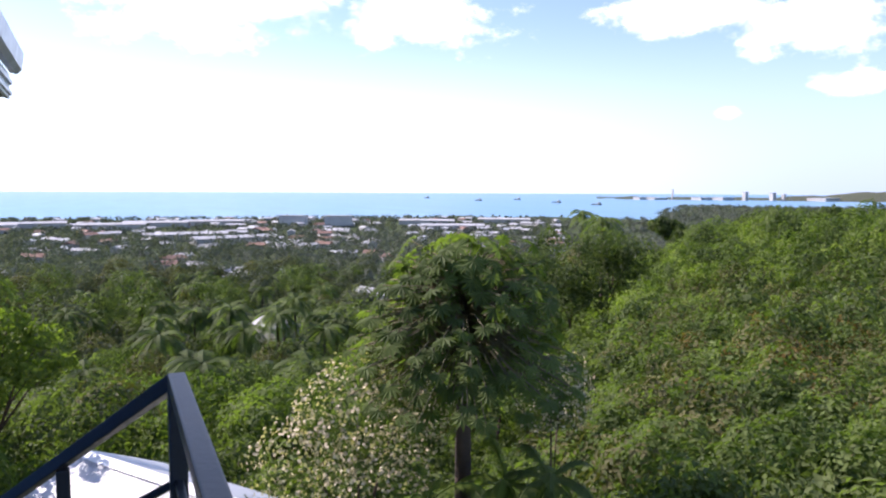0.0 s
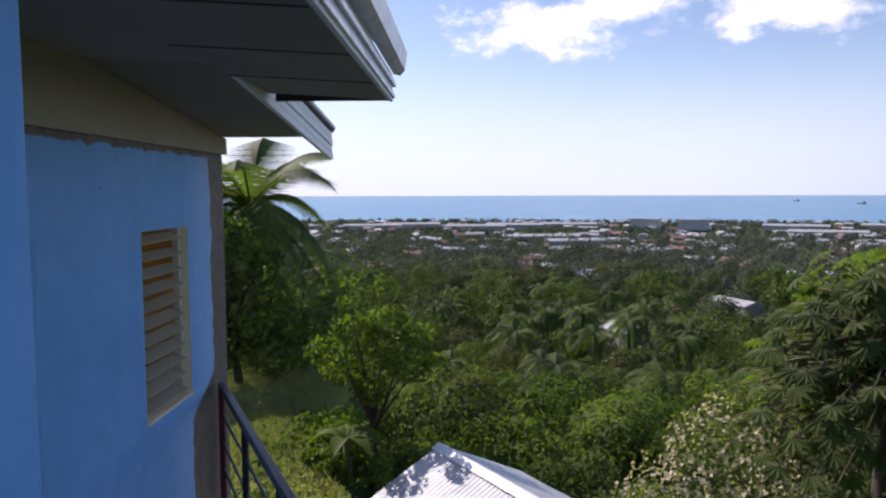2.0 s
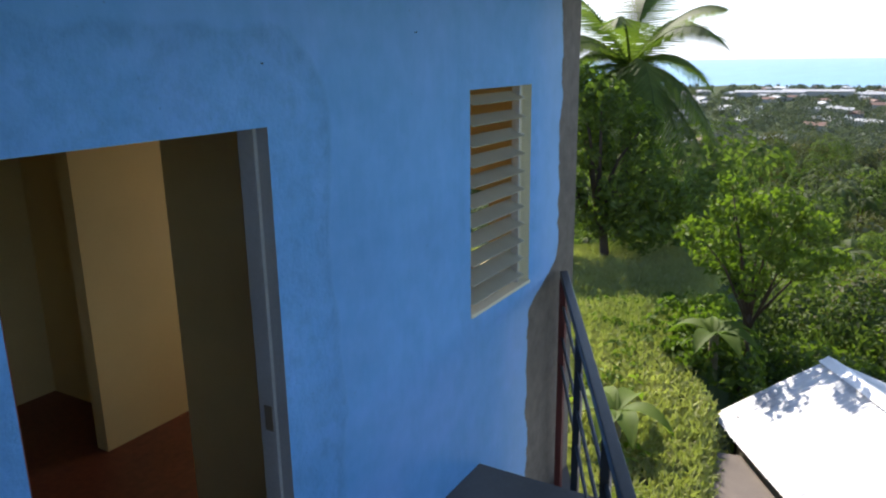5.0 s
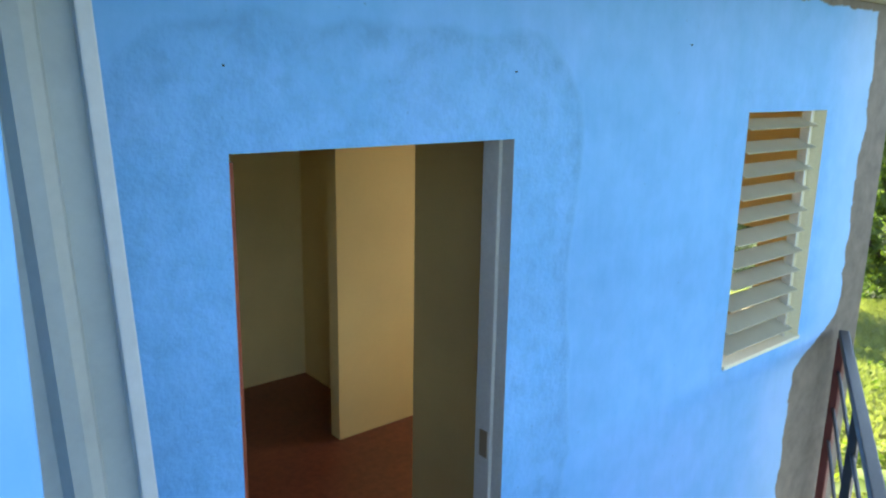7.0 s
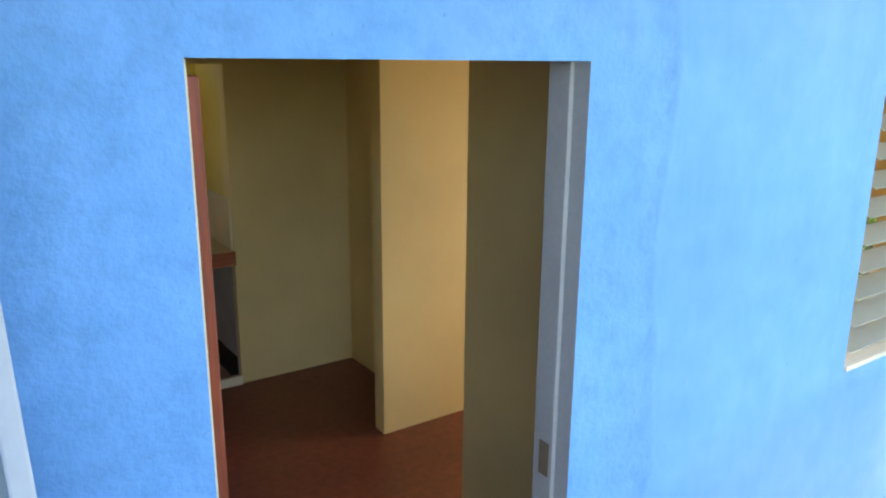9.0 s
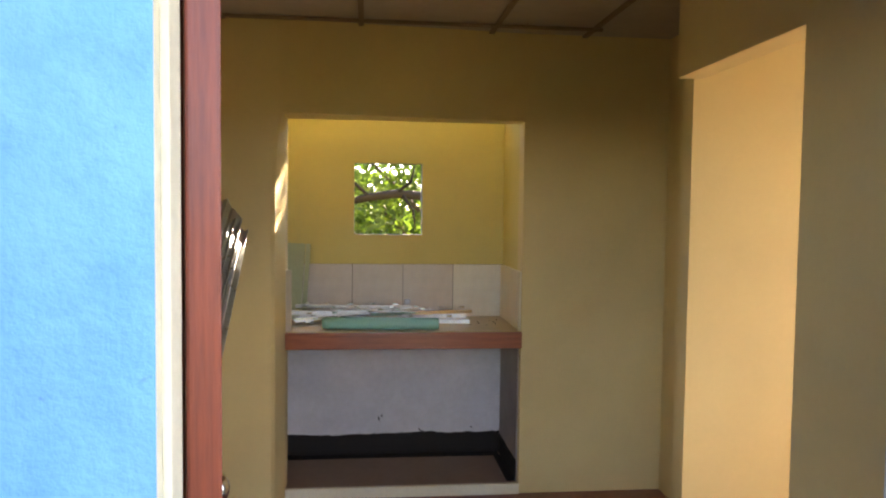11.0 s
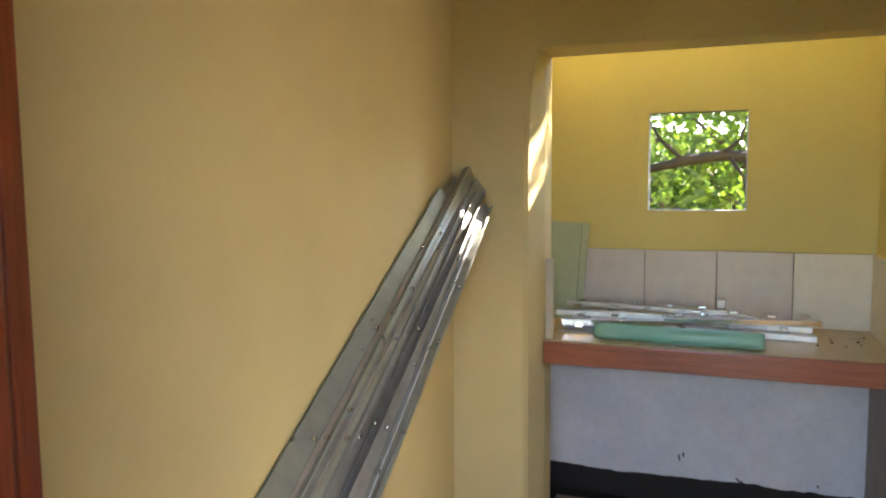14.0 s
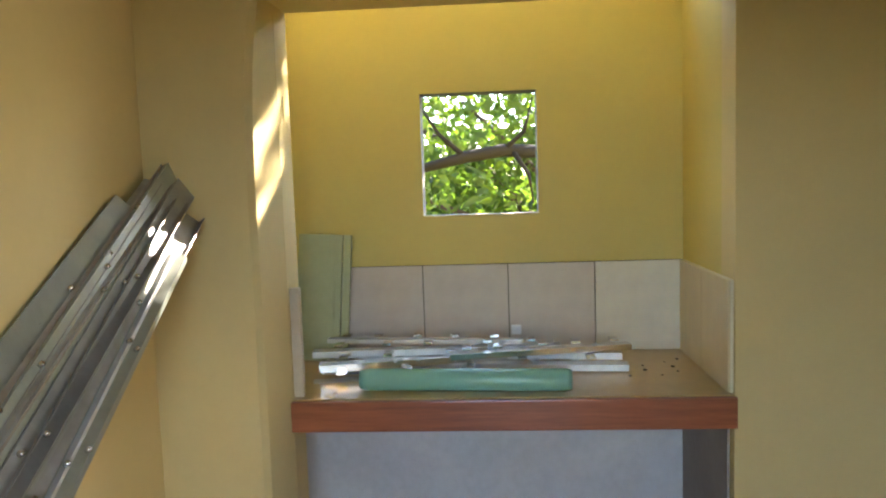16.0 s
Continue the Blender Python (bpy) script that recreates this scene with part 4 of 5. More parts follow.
for f in (0.33, 0.66, 1.0):
    p = A.lerp(B, f)
    rail_part("post", (p.x, p.y, -0.75 if p.x > 2.43 else -0.004), (p.x, p.y, p.z - 0.026), 0.04, 0.04)
p = B.lerp(C, 0.52)
rail_part("post", (p.x, p.y, 0.10), (p.x, p.y, p.z - 0.03), 0.045, 0.045)
rail_part("newel_post", (C.x, C.y, 0.655), (C.x, C.y, C.z - 0.02), 0.05, 0.05)
for f in (0.25, 0.5, 0.75):
    p = C.lerp(D, f)
    rail_part("post", (p.x, p.y, 0.655), (p.x, p.y, p.z - 0.026), 0.045, 0.045)

# ---- nails left in the blue wall ----
for nx, nz in ((-0.004, 2.2), (0.923, 2.203), (1.846, 2.318)):
    nail = thing("wall_nail", "small dark nail head in the blue wall", "nail", (nx, -0.004, nz), "nails in the blue wall")
    under(link_mesh("head", tube([(nx, 0.0, nz), (nx, -0.006, nz), (nx, -0.008, nz)], [0.002, 0.003, 0.002], 8), M_TAR), nail)


# ---- terrain, sea, town ----
EX, EY = -3.0, -1.94
SEA_Z = -30.0


def sstep(a, b, x):
    t = np.clip((x - a) / (b - a), 0, 1)
    return t * t * (3 - 2 * t)


def ground_z(x, y):
    """Height of the hillside; it falls from the house to the coastal plain and rises into a bushy hill to one side."""
    x, y = np.asarray(x, float), np.asarray(y, float)
    r = np.hypot(x - EX, y - EY)
    az = np.degrees(np.arctan2(y - EY, x - EX))
    valley = np.interp(r, [0, 4, 7, 11, 16, 30, 60, 120, 250, 420, 700, 6000], [-1.6, -1.8, -3.2, -4.6, -6.2, -10.5, -17, -23, -27.5, -29.2, -29.6, -29.6])
    hill = np.interp(r, [0, 4, 8, 14, 25, 45, 80, 130, 250, 420, 700, 6000], [-1.6, -1.8, -2.6, -3.4, -4.4, -5.2, -4.6, -10, -24, -29, -29.6, -29.6])
    w = sstep(-27, -46, az) * sstep(-179, -150, az)
    z = valley * (1 - w) + hill * w
    up = sstep(24, 60, az) + sstep(-150, -179, az)
    z = z * (1 - np.clip(up, 0, 1)) + np.clip(up, 0, 1) * (-1.6 + 0.02 * np.minimum(r, 60))
    wb = sstep(3.5, 9, az) * sstep(4.5, 8, r) * sstep(33, 23, r) * sstep(40, 26, az)
    z = z * (1 - wb) + wb * np.interp(r, [4, 8, 11, 16, 22, 32], [-1.8, -2.6, -2.7, -2.45, -3.0, -6])
    z = z + 0.25 * np.sin(x * 0.7 + 1.3) * np.sin(y * 0.6) * sstep(6, 15, r)
    z = z + 3.3 * sstep(-36, -56, az) * sstep(-175, -150, az) * sstep(25, 70, r) * sstep(150, 95, r)
    coast = 775 + 50 * np.sin(az * 0.16) + 20 * np.sin(az * 0.9)
    coast = coast + 750 * sstep(-40.5, -44, az) * sstep(-120, -90, az)
    z = np.where(r > coast, z - (r - coast) * 0.02, z)
    return np.maximum(z, -60)


def polar_sheet():
    radii = np.concatenate([[0.0], np.geomspace(1.0, 4900, 150)])
    n = 300
    verts, faces = [], []
    a = np.linspace(0, 2 * np.pi, n, endpoint=False)
    for r in radii:
        x, y = EX + r * np.cos(a), EY + r * np.sin(a)
        verts += list(zip(x, y, ground_z(x, y)))
    for i in range(len(radii) - 1):
        for j in range(n):
            k = (j + 1) % n
            faces.append((i * n + j, (i + 1) * n + j, (i + 1) * n + k, i * n + k))
    return verts, faces


v, f = polar_sheet()
tagged(raw("ground", v, f, M_SOIL, smooth=True), "green hillside falling to a wooded coastal plain", "ground", kind="structure")
sa = np.linspace(0, 2 * np.pi, 128, endpoint=False)
sv = [(EX + r * math.cos(a), EY + r * math.sin(a), SEA_Z) for r in (600, 1500, 4950) for a in sa]
sf = [(i * 128 + j, (i + 1) * 128 + j, (i + 1) * 128 + (j + 1) % 128, i * 128 + (j + 1) % 128) for i in range(2) for j in range(128)]
tagged(raw("water", sv, sf, M_SEA), "calm blue sea to the horizon", "sea", kind="structure")
rs = np.random.RandomState(11)


# ---- leaves and plants ----
def leaf_cards(centres, length, width, normals=None, droop=0.25, rs=rs, jitter=0.5):
    """Folded leaf blades, one island each, as arrays of verts and faces."""
    n = len(centres)
    c = np.asarray(centres)
    length = np.broadcast_to(length, n)[:, None] * rs.uniform(0.7, 1.25, (n, 1))
    width = np.broadcast_to(width, n)[:, None] * rs.uniform(0.75, 1.2, (n, 1))
    if normals is None:
        nor = rs.normal(0, 1, (n, 3)) + np.array([0, 0, 0.9])
    else:
        nor = normals + rs.normal(0, jitter, (n, 3))
    nor /= np.linalg.norm(nor, axis=1)[:, None]
    d = rs.normal(0, 1, (n, 3)) + np.array([0, 0, -droop])
    d -= nor * (d * nor).sum(1)[:, None]
    d /= np.linalg.norm(d, axis=1)[:, None] + 1e-9
    s = np.cross(nor, d)
    fold = nor * width * 0.25
    v0 = c - d * length * 0.5
    v1 = c + s * width * 0.5 + fold - d * length * 0.05
    v2 = c + d * length * 0.5 - nor * length * 0.12
    v3 = c - s * width * 0.5 + fold - d * length * 0.05
    verts = np.stack([v0, v1, v2, v3], 1).reshape(-1, 3)
    base = np.arange(n)[:, None] * 4
    faces = np.concatenate([base + [0, 1, 2], base + [0, 2, 3]], 1).reshape(-1, 3)
    return verts, faces


def np_mesh(name, verts, faces, mat, parent=None, label=""):
    me = bpy.data.meshes.new(name)
    nv, nf = len(verts), len(faces)
    k = faces.shape[1]
    me.vertices.add(nv)
    me.vertices.foreach_set("co", np.ascontiguousarray(verts, dtype=np.float32).ravel())
    me.loops.add(nf * k)
    me.loops.foreach_set("vertex_index", np.ascontiguousarray(faces, dtype=np.int32).ravel())
    me.polygons.add(nf)
    me.polygons.foreach_set("loop_start", np.arange(nf, dtype=np.int32) * k)
    me.update(calc_edges=True)
    me.materials.append(mat)
    ob = new(name, me)
    ob["kind"] = "stuff"
    if parent:
        ob.parent = parent
    if label:
        ob["label"] = label
    return ob


def in_blobs(blobs, n, rs=rs, shell=0.55):
    """Points in and near the skins of uneven blobs (x, y, z, rx, rz)."""
    b = np.array(blobs)
    w = b[:, 3] ** 2
    pick = rs.choice(len(b), n, p=w / w.sum())
    d = rs.normal(0, 1, (n, 3))
    d /= np.linalg.norm(d, axis=1)[:, None]
    rad = shell + (1 - shell) * rs.uniform(0, 1, n) ** 0.6
    rad *= 1 + 0.22 * np.sin(d[:, 0] * 5 + pick) * np.cos(d[:, 1] * 4 + pick * 2)
    return b[pick, :3] + d * rad[:, None] * np.stack([b[pick, 3], b[pick, 3], b[pick, 4]], 1), d


def branchy(base, tips, r0, bend=0.15, sides=7):
    """Tapered trunk with limbs to the given tips."""
    bm = bmesh.new()
    base = Vector(base)
    top = sum((Vector(t) for t in tips), Vector()) / len(tips)
    fork = base.lerp(top, 0.55)
    pts = [base - Vector((0, 0, 0.4)), base, base.lerp(fork, 0.5) + Vector((bend * 0.4, -bend * 0.3, 0)), fork]
    add_tube(bm, pts, [r0 * 1.25, r0, r0 * 0.8, r0 * 0.62], sides)
    for k, t in enumerate(tips):
        t = Vector(t)
        start = base.lerp(fork, 0.72 + 0.28 * ((k * 7) % 5) / 5)
        mid = start.lerp(t, 0.5) + Vector((0, 0, 0.12 * (t - start).length))
        add_tube(bm, [start, mid, t], [r0 * 0.5, r0 * 0.32, r0 * 0.12], 6)
    return bm


def broad_tree(name, label, base, blobs, n, leaf, mat, r0, category="tree", mat2=None, group=""):
    t = thing(name, label, category, base, group)
    under(link_mesh("trunk", branchy(base, [b[:3] for b in blobs], r0), M_BARK), t)
    c, d = in_blobs(blobs, n)
    vv, ff = leaf_cards(c, leaf, leaf * 0.45, d)
    under(np_mesh("crown", vv, ff, mat), t)
    # a paler leaf layer on top puts sunlight into the crown's colour
    if mat2:
        c, d = in_blobs([(b[0], b[1], b[2] + b[4] * 0.35, b[3] * 0.9, b[4] * 0.8) for b in blobs], n // 5)
        vv, ff = leaf_cards(c, leaf, leaf * 0.45, d)
        under(np_mesh("crown_top", vv, ff, mat2), t)
    return t


def gz(x, y):
    return float(ground_z(x, y))


def frond_tree(name, label, base, height, n, flen, mat, r0, rise=0.9, leaflet=0.35, category="palm tree", lean=(0, 0)):
    """A palm: ringed trunk and arching fronds with paired leaflets."""
    t = thing(name, label, category, base)
    top = Vector(base) + Vector((lean[0], lean[1], height))
    pts = [Vector(base) - Vector((0, 0, 0.4))] + [Vector(base).lerp(top, k / 6) + Vector((0, 0, 0)) for k in range(7)]
    under(link_mesh("trunk", tube(pts, [r0 * 1.3] + [r0 * (1 + 0.12 * (k % 2)) * (1 - 0.05 * k) for k in range(7)], 9), M_BARK), t)
    for k in range(n):
        a = 2.4 * k + rs.uniform(-0.2, 0.2)
        up = rise * (1 - 1.5 * (k / n)) + rs.uniform(-0.1, 0.1)
        out = Vector((math.cos(a), math.sin(a), 0))
        L = flen * rs.uniform(0.8, 1.1)
        steps = 12
        line = []
        for i in range(steps + 1):
            s = i / steps
            line.append(top + out * L * s * (0.95 - 0.15 * s) + Vector((0, 0, L * (up * s - 0.85 * s * s))))
        bm = bmesh.new()
        add_tube(bm, line, [0.022 * (1 - i / (steps + 1)) * (flen / 2.5) + 0.004 for i in range(steps + 1)], 4)
        for i in range(1, steps * 4):
            s = i / (steps * 4)
            j = min(int(s * steps), steps - 1)
            p = line[j].lerp(line[j + 1], s * steps - j)
            tan = (line[j + 1] - line[j]).normalized()
            side = tan.cross(Vector((0, 0, 1))).normalized()
            ll = leaflet * math.sin(math.pi * min(1.0, 0.12 + s * 0.9)) * rs.uniform(0.85, 1.1) * flen / 2.5
            for sg in (-1, 1):
                tip = p + (side * sg * 0.8 + tan * 0.55 + Vector((0, 0, -0.35))).normalized() * ll
                w = tan * 0.028 * flen / 2.5
                bm.faces.new([bm.verts.new(p - w), bm.verts.new(p + w), bm.verts.new(tip)])
        me = bpy.data.meshes.new("frond")
        bm.to_mesh(me)
        bm.free()
        me.materials.append(mat)
        under(new("frond", me), t)
    return t


def palmate_tree(base, top, crown_r, n, leafr):
    """A papaya-like tree: slim trunk, long stalks, large lobed leaves in an umbrella."""
    t = thing("papaya_tree", "papaya tree with an umbrella of large lobed green leaves", "tree", base)
    base, top = Vector(base), Vector(top)
    under(link_mesh("trunk", tube([base - Vector((0, 0, 0.4)), base, base.lerp(top, 0.5), top], [0.15, 0.13, 0.11, 0.07], 10), M_BARK), t)
    stalks = bmesh.new()
    verts, faces = [], []
    for k in range(n):
        a = rs.uniform(0, 2 * math.pi)
        s = k / n
        hub = top - Vector((0, 0, 0.75 * s ** 1.2))
        reach = crown_r * (0.35 + 0.65 * math.sqrt(s)) * rs.uniform(0.55, 1.1)
        tip = hub + Vector((math.cos(a) * reach, math.sin(a) * reach, 0.55 * (1 - 1.9 * s) + rs.uniform(-0.18, 0.18)))
        add_tube(stalks, [hub, hub.lerp(tip, 0.5) + Vector((0, 0, 0.12)), tip], [0.014, 0.010, 0.006], 4)
        nor = Vector((math.cos(a) * 0.55, math.sin(a) * 0.55, 0.8)) + Vector(rs.normal(0, 0.25, 3))
        nor.normalize()
        d = (tip - hub).normalized()
        d = (d - nor * d.dot(nor)).normalized()
        sd = nor.cross(d)
        L = leafr * rs.uniform(0.7, 1.15)
        i0 = len(verts)
        verts.append(tuple(tip))
        angs = np.linspace(-2.5, 2.5, 19)
        for q, b in enumerate(angs):
            rr = L * (0.55 + 0.45 * (q % 2 == 1)) * (0.75 + 0.25 * math.cos(b * 0.5))
            droop = -nor * 0.4 * rr * rr / L
            verts.append(tuple(tip + d * math.cos(b) * rr + sd * math.sin(b) * rr + droop))
        for q in range(18):
            faces.append((i0, i0 + 1 + q, i0 + 2 + q))
    under(link_mesh("stalk_whorl", stalks, M_STEM), t)
    under(raw("crown", verts, faces, M_LEAF), t)
    return t


# papaya and flowering shrub below the landing
px, py = 5.46, -6.25
palmate_tree((px, py, gz(px, py)), (px, py, 0.95), 1.5, 560, 0.185)
palmate_tree((px + 1.25, py - 0.62, gz(px, py)), (px + 1.25, py - 0.62, 0.85), 1.3, 330, 0.185)


def flower_bush(base, blobs, n):
    t = thing("flowering_shrub", "shrub covered in cream blossoms with bare twigs", "shrub", base)
    under(link_mesh("stem", branchy(base, [b[:3] for b in blobs], 0.05), M_BARK), t)
    c, d = in_blobs(blobs, n, shell=0.75)
    vv, ff = leaf_cards(c, 0.058, 0.05, d, 0.0)
    under(np_mesh("blossom", vv, ff, M_FLOWER), t)
    c, d = in_blobs(blobs, n // 2, shell=0.5)
    vv, ff = leaf_cards(c, 0.12, 0.05, d)
    under(np_mesh("foliage", vv, ff, M_LEAF_DARK), t)


bx, by = 5.95, -4.95
flower_bush((bx, by, gz(bx, by)), [(bx, by, -0.75, 0.95, 0.8), (bx - 0.3, by + 0.75, -1.15, 0.7, 0.7), (bx + 0.2, by - 0.8, -0.55, 0.65, 0.55), (bx - 0.6, by + 0.1, -1.5, 0.9, 0.8)], 3000)
bx, by = 5.9, -7.9
flower_bush((bx, by, gz(bx, by)), [(bx, by, -0.75, 0.6, 0.55), (bx + 0.6, by - 0.6, -0.8, 0.55, 0.5)], 700)
for qx, qy, qz, lab in ((4.5, -5.3, -1.35, M_LEAF_LIGHT), (3.9, -5.9, -1.6, M_LEAF), (4.9, -6.6, -1.5, M_LEAF_LIGHT), (4.4, -6.9, -1.3, M_LEAF)):
    frond_tree("fern_palm", "low fern-like palm with stiff yellow-green fronds", (qx, qy, gz(qx, qy)), max(0.3, qz - gz(qx, qy)), 15, 1.1, lab, 0.06, 1.0, 0.42, "palm")


def at(az, el, r):
    """A place seen from the landing at that bearing, elevation and distance."""
    return (EX + r * math.cos(radians(az)), EY + r * math.sin(radians(az)), 2.28 + r * math.tan(radians(el)))


# trees beside the grass bank
tx, ty, _ = at(16.5, 0, 20.5)
g = gz(tx, ty)
crowns = [(tx + rs.uniform(-1.0, 0.6), ty + dy, g + dz, rs.uniform(0.5, 0.85), rs.uniform(0.4, 0.65)) for dy, dz in ((0.1, 3.9), (0.9, 3.3), (-0.6, 3.2), (1.6, 2.7), (-1.0, 2.4), (0.4, 2.6), (1.0, 1.8), (-0.4, 1.7), (-1.3, 1.6), (1.9, 1.6), (0.2, 1.1), (0.7, 4.3), (-0.9, 0.9), (2.4, 3.4), (2.8, 2.2))]
broad_tree("shade_tree", "tall dark leafy tree at the edge of the grass bank", (tx, ty, g), crowns, 5600, 0.21, M_LEAF, 0.13, mat2=M_LEAF_LIGHT)
tx, ty, _ = at(15.6, 0, 24.0)
g = gz(tx, ty)
frond_tree("coconut_palm", "coconut palm with long arching fronds against the sky", (tx, ty, g), 1.9 - g, 26, 3.9, M_LEAF, 0.16, 1.5, 0.85)
tx, ty, _ = at(7.0, 0, 14.5)
g = gz(tx, ty)
crowns = [(tx + rs.uniform(-0.3, 0.3), ty + dy, 2.28 - 14.5 * math.tan(radians(el)), rr, rr * 0.62) for dy, el, rr in ((0.35, 8.1, 0.26), (-0.35, 9.4, 0.46), (0.35, 9.9, 0.42), (-0.85, 10.4, 0.36), (0.75, 11.2, 0.42), (-0.1, 11.4, 0.55), (-0.7, 12.6, 0.42), (0.5, 13.0, 0.45), (0.0, 14.2, 0.42), (-1.2, 12.2, 0.28))]
broad_tree("young_tree", "slim young tree with bright green leaf clusters", (tx, ty, g), crowns, 1700, 0.16, M_LEAF_LIGHT, 0.06, mat2=M_LEAF_LIGHT)
for k, (az, r, h, w) in enumerate(((10.5, 27, 3.0, 2.2), (4.0, 22, 2.6, 2.2), (0.5, 19, 2.2, 2.0), (-3.5, 24, 3.0, 2.4), (-8, 20, 2.5, 2.0), (-11, 28, 4.0, 2.6), (-15, 34, 4.5, 3.0), (9.5, 30, 3.5, 2.6), (-20, 30, 3.5, 2.4), (-6, 36, 4.5, 3.0), (3, 34, 4.0, 2.8), (-29.5, 34, -5.4, 2.2), (-31.5, 52, -4.6, 2.4), (-24, 44, -5.0, 2.6), (-35.3, 64, -2.2, 3.6), (-38.0, 66, -2.0, 4.2), (-42.5, 84, -2.0, 2.2), (-48.5, 86, -1.5, 2.2), (-53, 84, -1.1, 2.4), (-13.5, 15, 1.9, 1.5), (-1, 14.5, 1.7, 1.4))):
    tx, ty, _ = at(az, 0, r)
    g = gz(tx, ty)
    if h < 0:
        h = 2.28 + r * math.tan(radians(h)) - g - 0.4 * w
    bl = [(tx + rs.uniform(-0.5, 0.5) * w, ty + rs.uniform(-0.5, 0.5) * w, g + h * rs.uniform(0.5, 1.0), w * rs.uniform(0.4, 0.65), w * rs.uniform(0.3, 0.45)) for _ in range(6)]
    broad_tree("hillside_tree", "bushy green tree on the slope below", (tx, ty, g), bl, 3200, 0.14 + 0.004 * r, M_LEAF_DARK if az < -30 else (M_LEAF, M_LEAF_DARK, M_LEAF)[k % 3], 0.1, group="trees on the slope", mat2=M_LEAF_LIGHT if k % 2 and az > -30 else None)
for k, (az, r, h) in enumerate(((-12, 46, 4.5), (-9, 52, 5.0), (-16, 50, 4.5), (-6, 58, 5.5), (-19, 56, 5), (-14, 64, 6), (-22, 62, 5), (1, 60, 5.5), (-10, 70, 7), (-4, 80, 8), (-17, 76, 7), (5, 74, 7), (-13, 90, 8), (-21, 84, 8), (2, 92, 8), (-7, 40, 5.5), (-15, 42, 5.5), (-37.5, 70, -2.4), (-36, 95, -1.9))):
    tx, ty, _ = at(az, 0, r)
    g = gz(tx, ty)
    h = h if h > 0 else 2.28 + r * math.tan(radians(h)) - g
    frond_tree("coconut_palm", "distant coconut palm among the trees", (tx, ty, g), h, 13, 3.2, M_LEAF, 0.14, 0.8, 0.7)

far_palms = []
for k, h in enumerate((7.5, 9.0, 8.2)):
    tx, ty, _ = at((-9, -14, -3)[k], 0, (100, 88, 118)[k])
    far_palms.append(frond_tree("coconut_palm", "distant coconut palm among the trees", (tx, ty, gz(tx, ty)), h, 15, 3.6, M_LEAF, 0.15, 0.85, 0.75, lean=(0.4 * k - 0.3, 0.3)))
pr = random.Random(17)
for k in range(54):
    az, r = pr.gauss(-11, 7) if k % 3 else pr.uniform(-30, 12), pr.uniform(66, 190)
    if r < 175 and min(abs(az + 12.5), abs(az + 20.1)) < 2.8:
        az += 6.0
    tx, ty, _ = at(az, 0, r)
    copy_thing(far_palms[k % 3], pose(tx, ty, gz(tx, ty) - pr.uniform(0, 2.5), 0, 0, pr.uniform(0, 360)))

# banana plants by the shed
for bx, by in ((7.6, 0.75), (10.7, 0.15), (11.3, -0.3)):
    g = gz(bx, by)
    t = thing("banana_plant", "banana plant with broad arching leaves", "banana plant", (bx, by, g), "banana plants by the shed")
    under(link_mesh("trunk", tube([(bx, by, g - 0.3), (bx, by, g + 0.5)], [0.09, 0.07], 8), M_STEM), t)
    for k in range(7):
        a = 2.4 * k + bx
        out = Vector((math.cos(a), math.sin(a), 0))
        sd = Vector((-math.sin(a), math.cos(a), 0))
        vv, ff = [], []
        for i in range(9):
            s = i / 8
            p = Vector((bx, by, g + 0.45)) + out * 0.75 * s + Vector((0, 0, 0.7 * s - 0.8 * s * s))
            w = 0.15 * math.sin(math.pi * (0.06 + 0.92 * s))
            for q in (-1, 0, 1):
                vv.append(tuple(p + sd * w * q + Vector((0, 0, 0.05 * abs(q) * 1.0))))
        for i in range(8):
            for q in (0, 1):
                ff.append((i * 3 + q, i * 3 + q + 1, i * 3 + q + 4, i * 3 + q + 3))
        under(raw("leaf", vv, ff, M_LEAF_LIGHT, smooth=True), t)

# grass on the bank
n = 110000
c = np.stack([rs.uniform(4.6, 21, n), rs.uniform(-0.9, 8.5, n), np.zeros(n)], 1)
c = c[c[:, 1] > 0.9 - 0.9 * np.clip(10.5 - c[:, 0], 0, 2)]
n = len(c)
c[:, 2] = ground_z(c[:, 0], c[:, 1]) + 0.10
nor = rs.normal(0, 1, (n, 3)) * np.array([1, 1, 0.25])
vv, ff = leaf_cards(c, 0.24, 0.040, nor, droop=-1.2)
tagged(np_mesh("bank_grass", vv, ff, M_GRASS), "long sunlit yellow-green grass on the bank", "grass", kind="stuff")


def scrub(name, label, az0, az1, r0, r1, clumps, per, leaf, spread, mat, rise=(0.2, 0.8), power=1.0):
    """Low growth scattered over a sector of the slope, as one mesh."""
    az = np.radians(rs.uniform(az0, az1, clumps))
    r = r0 + (r1 - r0) * rs.uniform(0, 1, clumps) ** power
    x, y = EX + r * np.cos(az), EY + r * np.sin(az)
    z = ground_z(x, y) + rs.uniform(rise[0], rise[1], clumps)
    size = spread * rs.uniform(0.5, 1.3, clumps)
    d = rs.normal(0, 1, (clumps, per, 3))
    d /= np.linalg.norm(d, axis=2)[:, :, None]
    d[:, :, 2] *= 0.7
    rad = rs.uniform(0.45, 1.0, (clumps, per, 1)) ** 0.7
    p = np.stack([x, y, z], 1)[:, None, :] + d * rad * size[:, None, None]
    sz = np.repeat(leaf * rs.uniform(0.7, 1.3, clumps), per)
    vv, ff = leaf_cards(p.reshape(-1, 3), sz, sz * 0.5, d.reshape(-1, 3) + np.array([0, 0, 0.25]), jitter=0.28)
    return tagged(np_mesh(name, vv, ff, mat), label, "undergrowth", kind="stuff")


